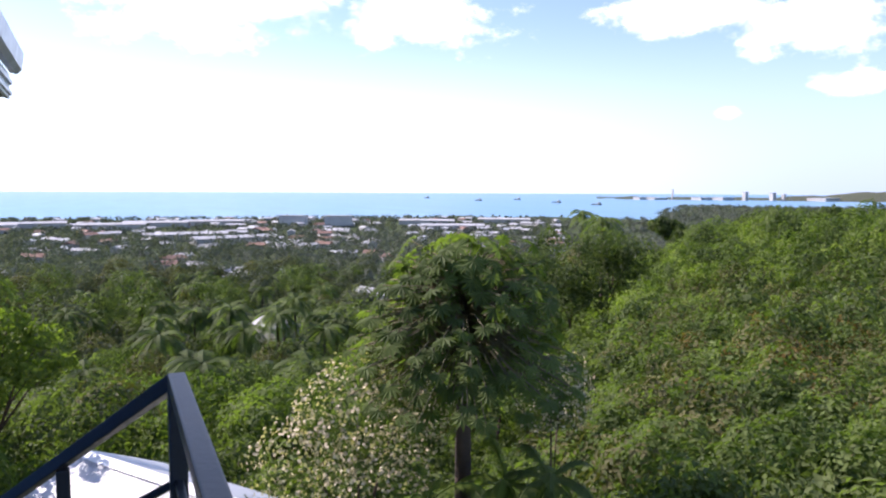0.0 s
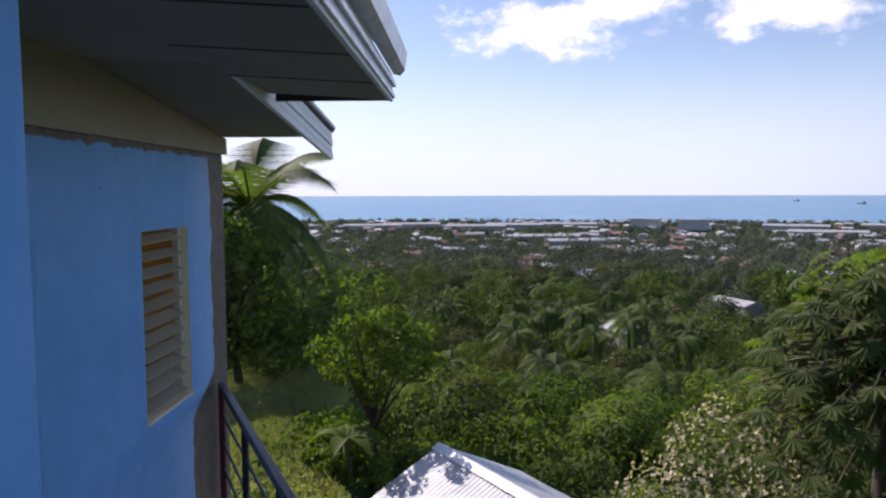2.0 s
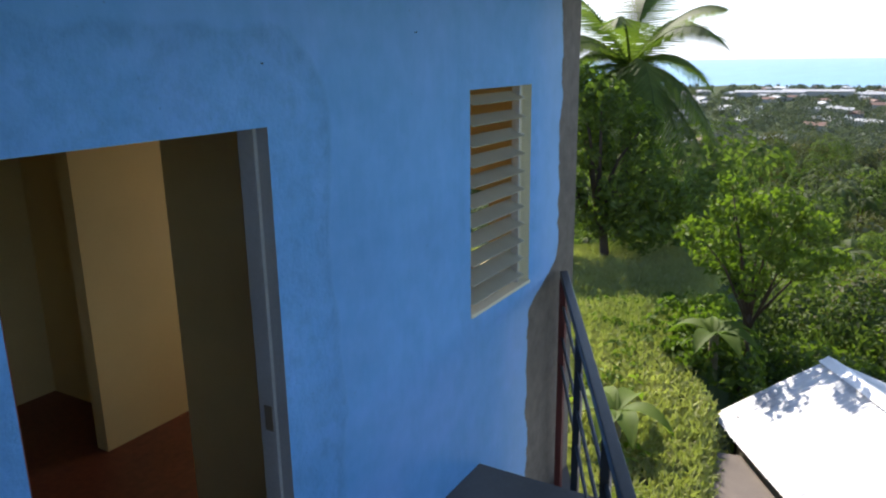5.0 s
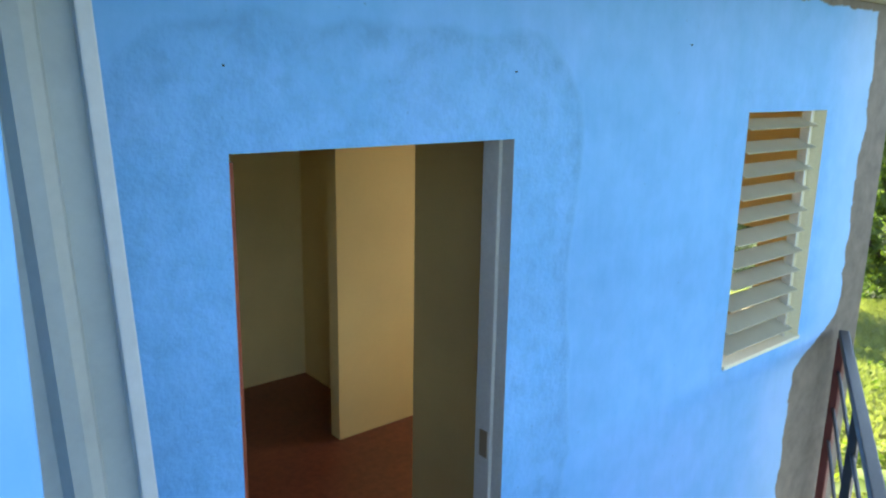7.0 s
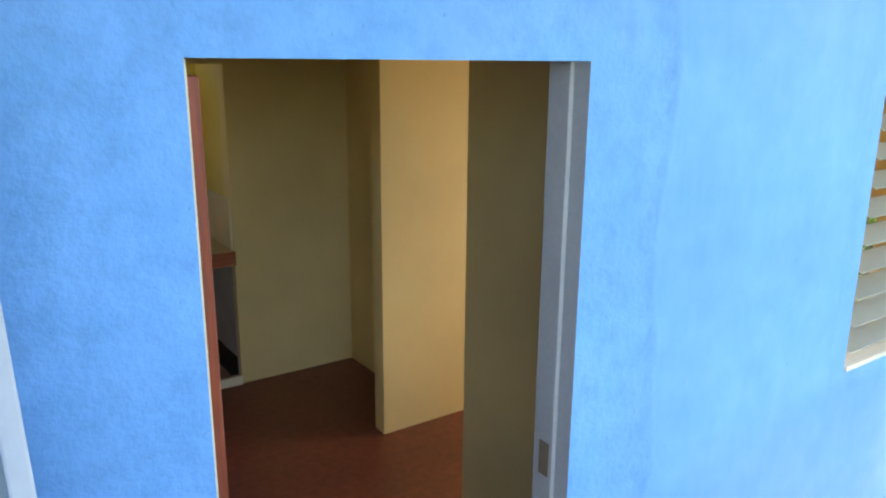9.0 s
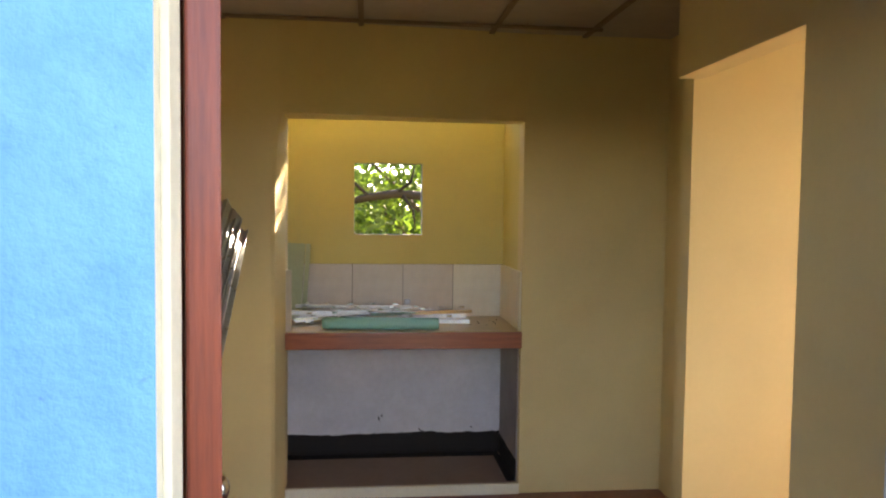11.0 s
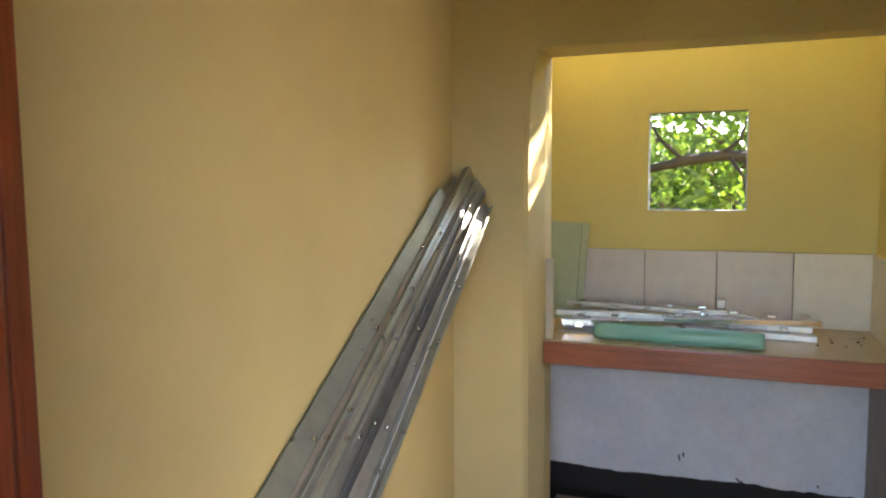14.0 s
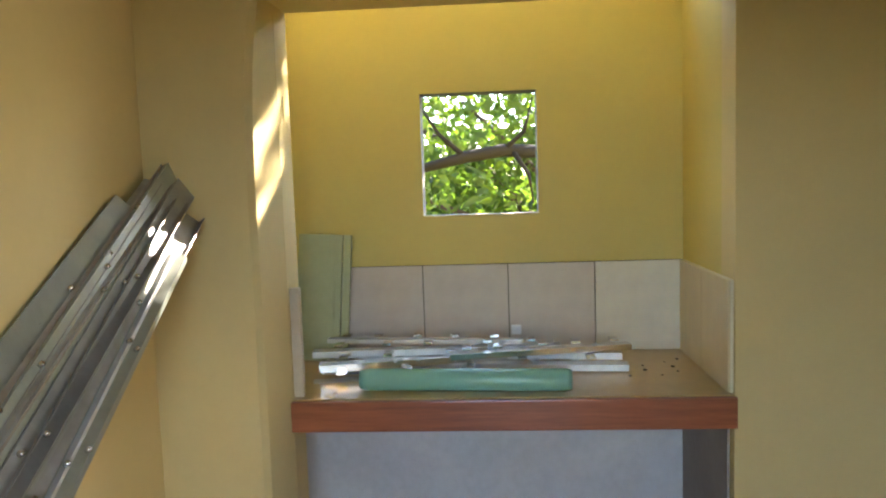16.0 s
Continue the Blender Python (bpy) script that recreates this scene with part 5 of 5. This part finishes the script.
CLEARINGS = [(-12.5, 122), (-20.1, 172)]


def crowns_over(name, label, az0, az1, r0, r1, count, per, leaf, size, mat, lift, gap=0.8):
    """Separate lumpy dome crowns standing apart from each other on a sector of the slope, as one mesh."""
    got = []
    tries = 0
    while len(got) < count and tries < count * 30:
        tries += 1
        a, r = radians(rs.uniform(az0, az1)), math.sqrt(rs.uniform(r0 * r0, r1 * r1))
        x, y, w = EX + r * math.cos(a), EY + r * math.sin(a), size * rs.uniform(0.55, 1.35)
        bearing = math.degrees(a)
        if any(abs(bearing - ca) * 0.0175 * r < w + 3.5 and cr - 45 < r < cr + 8 for ca, cr in CLEARINGS):
            continue
        if all((x - p[0]) ** 2 + (y - p[1]) ** 2 > (gap * (w + p[2])) ** 2 for p in got):
            got.append((x, y, w))
    blobs = []
    for x, y, w in got:
        z = float(ground_z(x, y)) + lift * rs.uniform(0.4, 1.3)
        blobs.append((x, y, z + 0.25 * w, w * 0.72, w * 0.62))
        for _ in range(5):
            q, u = rs.uniform(0, 6.28), rs.uniform(0.45, 0.8)
            blobs.append((x + math.cos(q) * u * w, y + math.sin(q) * u * w, z + rs.uniform(-0.25, 0.35) * w, w * rs.uniform(0.3, 0.48), w * rs.uniform(0.26, 0.42)))
    p, d = in_blobs(blobs, per * len(got), rs, 0.8)
    keep = d[:, 2] > -0.45
    vv, ff = leaf_cards(p[keep], leaf, leaf * 0.5, d[keep] + np.array([0, 0, 0.25]), jitter=0.2)
    return tagged(np_mesh(name, vv, ff, mat), label, "trees", kind="stuff")


scrub("slope_shrubs", "dense mixed green undergrowth on the near slope", -60, 3, 9, 24, 330, 130, 0.14, 0.7, M_LEAF, (0.0, 0.5))
scrub("slope_shrubs", "dark undergrowth in the shade of the slope", -60, 2, 9.5, 26, 330, 110, 0.15, 0.8, M_LEAF_DARK, (0.0, 0.4))
crowns_over("slope_shrubs", "rounded green shrubs on the near slope", -60, 1, 9.5, 24, 95, 620, 0.15, 0.85, M_LEAF, 0.7, 0.7)
scrub("slope_shrubs", "leafy shrubs close below the landing", -62, -6, 6.6, 9.6, 170, 120, 0.12, 0.5, M_LEAF, (0.2, 0.9))
scrub("slope_shrubs", "dark leafy shrubs close below the landing", -62, -16, 7.0, 12, 150, 120, 0.13, 0.6, M_LEAF_DARK, (0.2, 1.0))
scrub("slope_vines", "dark bushes between the hill's creepers", -62, -27, 10, 80, 700, 110, 0.24, 1.2, M_LEAF_DARK, (-0.1, 0.4))
scrub("slope_vines", "green bushes covering the hill", -62, -27, 16, 90, 700, 110, 0.28, 1.3, M_LEAF, (-0.1, 0.5))
crowns_over("slope_vines", "green creepers over the hill's bushes", -62, -29, 10, 42, 120, 420, 0.17, 1.15, M_LEAF, 0.45, 0.7)
crowns_over("slope_vines", "olive creepers over the hill's bushes", -62, -34, 12, 50, 70, 420, 0.18, 1.25, M_LEAF_OLIVE, 0.6, 0.8)
crowns_over("slope_vines", "light green creepers over the hill's bushes", -62, -31, 16, 60, 90, 420, 0.2, 1.2, M_LEAF_LIGHT, 0.4, 0.9)
crowns_over("slope_vines", "pale green creepers over the hill's bushes", -66, -35, 45, 95, 170, 260, 0.32, 1.9, M_LEAF_LIGHT, 0.6, 0.66)
crowns_over("slope_vines", "deep green creepers over the hill's bushes", -66, -35, 30, 85, 130, 300, 0.3, 1.8, M_LEAF, 0.6, 0.66)
crowns_over("slope_vines", "dark bushes standing out of the hill's creepers", -64, -34, 30, 90, 60, 420, 0.28, 1.6, M_LEAF_DARK, 1.4, 1.2)
scrub("bank_weeds", "leafy light green weeds beside the wall", 12.5, 19, 8.5, 17, 70, 60, 0.12, 0.30, M_LEAF_LIGHT, (-0.1, 0.1))
scrub("bank_weeds", "tall weeds along the foot of the bank", 7, 12, 13, 18, 26, 80, 0.12, 0.30, M_LEAF_LIGHT, (0.0, 0.35))
scrub("bank_weeds", "dark weeds along the foot of the bank", 1, 8, 13, 18, 110, 110, 0.14, 0.5, M_LEAF, (0.0, 0.4))
scrub("dry_bushes", "dry brown bush tops among the green", -56, -44, 20, 36, 26, 110, 0.16, 0.7, M_LEAF_DRY, (0.6, 1.1))
scrub("wood_edge", "dark understorey of the valley wood", -34, 20, 22, 90, 420, 120, 0.34, 1.8, M_LEAF_DARK, (-0.3, 0.5))
crowns_over("wood_edge", "dark tree crowns standing apart in the valley", -34, 20, 25, 80, 90, 1300, 0.24, 2.3, M_LEAF_DARK, 3.4, 0.78)
crowns_over("wood_edge", "mid-green tree crowns standing apart in the valley", -34, 20, 24, 85, 90, 1000, 0.24, 2.0, M_LEAF, 3.8, 0.85)
crowns_over("wood_edge", "olive tree crowns among the valley trees", -34, 18, 28, 95, 50, 900, 0.26, 2.2, M_LEAF_OLIVE, 4.2, 1.0)
crowns_over("wood_edge", "bright young crowns among the valley trees", -30, 14, 24, 80, 40, 600, 0.24, 1.5, M_LEAF_LIGHT, 3.8, 1.2)
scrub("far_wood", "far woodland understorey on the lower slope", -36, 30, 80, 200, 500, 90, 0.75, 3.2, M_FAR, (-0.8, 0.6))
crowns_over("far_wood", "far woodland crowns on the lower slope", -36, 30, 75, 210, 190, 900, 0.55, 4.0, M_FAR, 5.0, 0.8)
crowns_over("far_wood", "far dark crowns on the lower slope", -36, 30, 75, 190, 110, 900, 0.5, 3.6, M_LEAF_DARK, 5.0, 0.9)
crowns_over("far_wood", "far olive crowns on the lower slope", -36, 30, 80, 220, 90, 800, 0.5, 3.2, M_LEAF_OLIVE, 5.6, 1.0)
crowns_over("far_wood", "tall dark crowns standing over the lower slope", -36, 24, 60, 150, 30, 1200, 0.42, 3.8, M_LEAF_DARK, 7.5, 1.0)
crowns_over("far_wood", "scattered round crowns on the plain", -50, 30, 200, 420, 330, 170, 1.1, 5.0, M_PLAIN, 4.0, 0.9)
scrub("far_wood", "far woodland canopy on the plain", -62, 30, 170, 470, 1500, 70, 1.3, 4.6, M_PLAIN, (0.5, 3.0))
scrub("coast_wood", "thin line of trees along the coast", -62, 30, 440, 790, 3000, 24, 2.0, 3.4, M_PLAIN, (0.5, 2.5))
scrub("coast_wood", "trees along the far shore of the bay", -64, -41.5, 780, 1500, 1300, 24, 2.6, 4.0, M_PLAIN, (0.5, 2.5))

# tree outside the recess opening
# its high unseen clusters are added to dapple and block sun on pier and branch
broad_tree("garden_tree", "sunlit leafy tree close behind the house", (1.6, 6.2, gz(1.6, 6.2)), [(0.35, 5.75, 1.25, 0.7, 0.55), (0.2, 5.9, 2.0, 0.8, 0.6), (0.9, 6.1, 1.7, 0.9, 0.7), (-0.4, 5.7, 1.5, 0.8, 0.7), (0.5, 6.6, 2.6, 1.1, 0.7), (0.2, 6.4, 0.8, 1.0, 0.6), (-0.8, 6.6, 2.2, 1.0, 0.8), (1.6, 6.9, 1.2, 1.0, 0.8), (1.7, 5.0, 3.2, 0.6, 0.5), (1.2, 4.8, 2.7, 0.5, 0.4), (1.7, 5.1, 3.9, 0.6, 0.45), (2.2, 5.4, 4.3, 0.7, 0.5), (1.2, 5.0, 3.7, 0.45, 0.35), (1.0, 5.6, 2.4, 0.55, 0.4), (0.5, 5.4, 2.25, 0.45, 0.3), (1.5, 5.9, 2.9, 0.5, 0.4), (1.8, 5.05, 3.42, 0.35, 0.25), (1.85, 5.1, 3.36, 0.35, 0.25), (1.72, 5.0, 3.45, 0.35, 0.25), (1.6, 4.95, 3.3, 0.35, 0.25)], 11200, 0.085, M_LEAF, 0.09, mat2=M_LEAF_LIGHT)
br = thing("tree_branch", "thick dark branch crossing before the leaves", "branch", (0.3, 5.0, 1.5))
under(link_mesh("limb", tube([(-0.7, 4.95, 1.42), (0.0, 4.93, 1.545), (0.25, 4.90, 1.60), (0.45, 4.90, 1.63), (0.75, 5.00, 1.61), (1.3, 5.7, 1.45), (1.6, 6.2, 1.2)], [0.014, 0.024, 0.032, 0.034, 0.04, 0.05, 0.07], 8), M_BRANCH), br)
under(link_mesh("twig", tube([(0.25, 4.90, 1.60), (0.12, 4.85, 1.72), (0.02, 4.85, 1.88)], [0.016, 0.011, 0.006], 7), M_BRANCH), br)
under(link_mesh("twig", tube([(0.45, 4.90, 1.63), (0.56, 4.85, 1.72), (0.62, 4.85, 1.95)], [0.016, 0.011, 0.005], 7), M_BRANCH), br)
under(link_mesh("twig", tube([(0.5, 4.90, 1.625), (0.58, 4.85, 1.5), (0.6, 4.85, 1.35)], [0.015, 0.010, 0.005], 7), M_BRANCH), br)
scrub("garden_bushes", "leafy bushes behind the house", 52, 80, 8.5, 16, 260, 90, 0.16, 0.9, M_LEAF, (0.2, 3.2))

# ---- shed with a galvanised roof ----
shed = thing("shed", "small shed under a bright corrugated galvanised roof", "shed", (8.2, -2.8, -4.6))
R1, R2 = Vector((10.25, -1.49, -2.0)), Vector((5.2, -4.75, -2.0))
ax = (R2 - R1).normalized()
lt = Vector((0.545, -0.84, 0)).normalized()


def corrugated(sgn, run, drop):
    bm = bmesh.new()
    nn, length = 260, (R2 - R1).length
    rows = []
    for i in range(nn + 1):
        p = R1 + ax * length * i / nn
        lift = 0.006 * math.sin(i * math.pi / 2)
        rows.append([bm.verts.new(p + lt * sgn * run * k / 3 + Vector((0, 0, -drop * k / 3 + lift + 0.01 * math.sin(i * 0.05 + k)))) for k in range(4)])
    for a, b in zip(rows, rows[1:]):
        for k in range(3):
            bm.faces.new([a[k], b[k], b[k + 1], a[k + 1]])
    return bm


under(link_mesh("roof_sheet", corrugated(-1, 1.62, 0.80), M_ROOF), shed)
under(link_mesh("roof_sheet", corrugated(1, 1.75, 0.82), M_ROOF), shed)
cp = bmesh.new()
for sgn in (-1, 1):
    a = [R1 - ax * 0.03, R2]
    q = [cp.verts.new(a[0] + Vector((0, 0, 0.035))), cp.verts.new(a[1] + Vector((0, 0, 0.035))), cp.verts.new(a[1] + lt * sgn * 0.14 + Vector((0, 0, -0.035))), cp.verts.new(a[0] + lt * sgn * 0.14 + Vector((0, 0, -0.035)))]
    cp.faces.new(q)
under(link_mesh("ridge_cap", cp, M_RIDGE), shed)
for sgn in (-1, 1):
    for e, end in ((R1 + ax * 0.3, 0), (R2, 1)):
        p = e + lt * sgn * 1.35
        under(link_mesh("post", bar((p.x, p.y, gz(p.x, p.y) - 0.3), (p.x, p.y, -2.68), 0.09, 0.09), M_BARK), shed)
    p, q = R1 + ax * 0.3 + lt * sgn * 1.36, R2 + lt * sgn * 1.36
    under(link_mesh("wall_board", bar((p.x, p.y, -3.6), (q.x, q.y, -3.6), 0.04, 1.7), M_STICK), shed)
lean = thing("lean_to_roof", "old weathered metal sheet of a lean-to beside the shed", "metal sheet", (8.2, -0.2, -3.2))
q0 = R1 - lt * 1.6 + ax * 0.9
under(link_mesh("sheet", boxes(((0, -0.9, 0), (2.4, 0.0, 0.012)), bevel=0.002, m=Matrix.Translation(q0 + Vector((0, 0, -0.95))) @ Matrix.Rotation(math.atan2(ax.y, ax.x), 4, "Z") @ Matrix.Rotation(radians(-12), 4, "X")), M_CEMENT), lean)
for k in range(2):
    p = q0 + ax * (0.2 + 2.0 * k)
    under(link_mesh("post", bar((p.x, p.y, gz(p.x, p.y) - 0.2), (p.x, p.y, -2.96), 0.06, 0.06), M_BARK), lean)


# ---- town on the plain ----
def house(w, d, h, roof_h, mroof, label, long=False):
    t = thing("town_building", label, "building", (0, 0, 0), "buildings on the plain")
    link_mesh("wall", boxes(((-w / 2, -d / 2, -1.0), (w / 2, d / 2, h)), bevel=0), M_TOWNWALL, t)
    bm = bmesh.new()
    o = 0.4
    a = [bm.verts.new(p) for p in ((-w / 2 - o, -d / 2 - o, h), (w / 2 + o, -d / 2 - o, h), (w / 2 + o, d / 2 + o, h), (-w / 2 - o, d / 2 + o, h), (-w / 2 - o, 0, h + roof_h), (w / 2 + o, 0, h + roof_h))]
    for fc in ((0, 1, 5, 4), (2, 3, 4, 5), (0, 4, 3), (1, 2, 5), (3, 2, 1, 0)):
        bm.faces.new([a[i] for i in fc])
    link_mesh("roof", bm, mroof, t)
    return t


def block_house(w, d, h):
    t = thing("town_building", "pale flat-roofed block with rows of windows", "building", (0, 0, 0), "buildings on the plain")
    link_mesh("wall", boxes(((-w / 2, -d / 2, -1.0), (w / 2, d / 2, h)), bevel=0), M_TOWNROOF, t)
    link_mesh("roof", boxes(((-w / 2 - 0.3, -d / 2 - 0.3, h), (w / 2 + 0.3, d / 2 + 0.3, h + 0.6)), bevel=0), M_TOWNWALL, t)
    for row in range(3):
        for k in range(8):
            x = -w / 2 + (k + 0.5) * w / 8
            z = 0.8 + row * h / 3.2
            link_mesh("window", boxes(((x - w / 24, -d / 2 - 0.15, z), (x + w / 24, -d / 2 - 0.01, z + h / 6)), bevel=0), M_PANE, t)
    return t


kinds = [house(7.0, 5.0, 1.6, 1.1, M_TOWNROOF, "small house with a pale metal roof"), house(8.0, 5.6, 1.6, 1.3, M_TOWNROOF2, "small house with a rusty red roof"), house(46, 9, 2.6, 1.2, M_TOWNROOF, "long low warehouse with a white roof"), house(11.0, 5.0, 1.7, 0.9, M_TOWNROOF, "small house with a pale metal roof"), block_house(22, 9, 6.5)]
used = [False] * 5


def put_house(k, az, r, turn, lift=0.0):
    x, y, _ = at(az, 0, r)
    m = pose(x, y, gz(x, y) + lift, 0, 0, turn)
    if not used[k]:
        kinds[k].matrix_basis = m
        used[k] = True
    else:
        copy_thing(kinds[k], m)


for az, r, k, turn in ((-4.0, 600, 2, 78), (-8.0, 620, 2, 84), (-1.0, 575, 2, 90), (4.0, 610, 2, 96), (-13.8, 610, 4, 66), (-17.2, 600, 4, 72), (-9.5, 410, 2, 104), (-6, 450, 2, 96), (-24, 620, 2, 60), (-26, 540, 2, 70), (7, 600, 2, 100), (-30, 660, 2, 58)):
    put_house(k, az, r, turn, 2.0)
hr = random.Random(3)
for i in range(265):
    az = hr.gauss(-12, 14) if i % 3 else hr.uniform(-32, 14)
    r = hr.uniform(360, 740) if i > 25 else hr.uniform(220, 360)
    put_house(hr.choice((0, 0, 1, 3, 0)), max(-34, min(16, az)), r, hr.uniform(0, 180), 0.9)
put_house(0, -12.5, 122, 20, 1.2)
put_house(3, -20.1, 172, 22, 1.2)
for az, r in ((11.0, 250), (13.5, 250), (12.2, 245), (14.3, 252)):
    put_house(hr.choice((0, 3, 1)) if r > 80 else 0, az, r, hr.uniform(0, 180), 1.5)
# headland, port and ships beyond the bay
hv, hf = [], []
for i, az in enumerate(np.linspace(-37, -75, 60)):
    rise = 3 + 40 * float(sstep(-47, -62, az)) + 2.5 * math.sin(az * 1.7) + 1.5 * math.sin(az * 4.1)
    for r, hgt in ((2300, 0.0), (2500, rise * 0.7), (2900, rise), (3300, 0.0)):
        x, y, _ = at(az, 0, r)
        hv.append((x, y, SEA_Z - 1 + hgt))
for i in range(59):
    for k in range(3):
        hf.append((i * 4 + k, i * 4 + k + 1, i * 4 + k + 5, i * 4 + k + 4))
tagged(raw("backdrop_headland", hv, hf, M_FAR, smooth=True), "low haze-tinted headland across the bay", "headland", kind="structure")
for az, w, h in ((-47.5, 12, 24), (-49.3, 13, 22), (-50.0, 9, 18), (-42.5, 4, 30), (-44.5, 40, 7), (-40.2, 30, 6), (-41.3, 50, 5), (-52.5, 60, 8), (-46.0, 45, 8)):
    x, y, _ = at(az, 0, 2350)
    b = thing("port_building", "far pale port building across the bay", "building", (x, y, SEA_Z), "port buildings")
    link_mesh("wall", boxes(((-w / 2, -w / 2, 0), (w / 2, w / 2, h)), bevel=0), M_TOWNWALL, b)
    link_mesh("roof", boxes(((-w / 2 - 1, -w / 2 - 1, h), (w / 2 + 1, w / 2 + 1, h + 1.5)), bevel=0), M_TOWNROOF, b)
for az, r in ((-28, 1900), (-31, 2100), (-34, 1700), (-24, 2300), (-37, 1500)):
    x, y, _ = at(az, 0, r)
    s = thing("ship", "small far dark ship on the bay", "ship", (x, y, SEA_Z), "ships on the bay")
    link_mesh("hull", boxes(((-14, -3, -1), (14, 3, 2.5)), bevel=0.8), M_PANE, s)
    link_mesh("cabin", boxes(((-11, -2.4, 2.5), (-6, 2.4, 6)), bevel=0.2), M_TOWNWALL, s)

# ---- glowing backdrop shell painted as haze over the sea ----
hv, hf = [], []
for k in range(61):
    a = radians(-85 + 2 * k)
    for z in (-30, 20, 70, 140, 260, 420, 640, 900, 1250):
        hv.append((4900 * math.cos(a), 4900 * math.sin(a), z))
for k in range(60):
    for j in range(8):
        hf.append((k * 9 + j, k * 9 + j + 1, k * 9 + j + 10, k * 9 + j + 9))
tagged(raw("backdrop_haze", hv, hf, M_HAZE, smooth=True), "glowing backdrop painted as pale bluish haze along the horizon", "haze", kind="structure")

# ---- clouds: glowing cards; the last three, out of view, are added to light the house ----
for az, el, w, h in ((-6.6, 12.2, 19, 7.0), (-24.0, 12.4, 17, 6.6), (-43, 12.5, 16, 5.0), (-52, 11.0, 14, 7.0), (-54, 7.2, 6, 2.4), (-46, 5.4, 3, 1.6), (-13, 14.5, 16, 8), (-36, 17, 18, 6), (-75, 16, 20, 8), (-110, 24, 24, 9), (-150, 20, 22, 8)):
    r = 4200
    x, y, z = at(az, el, r)
    ww, hh = 2 * r * math.tan(radians(w / 2)), 2 * r * math.tan(radians(h / 2))
    cl = tagged(raw("backdrop_cloud", [(-ww / 2, -hh / 2, 0), (ww / 2, -hh / 2, 0), (ww / 2, hh / 2, 0), (-ww / 2, hh / 2, 0)], [(0, 1, 2, 3)], M_CLOUD), "glowing white cumulus cloud card with ragged edges", "cloud", kind="structure")
    cl.matrix_basis = Matrix.Translation((x, y, z)) @ Matrix.Rotation(radians(az - 90), 4, "Z") @ Matrix.Rotation(radians(90 + el), 4, "X")
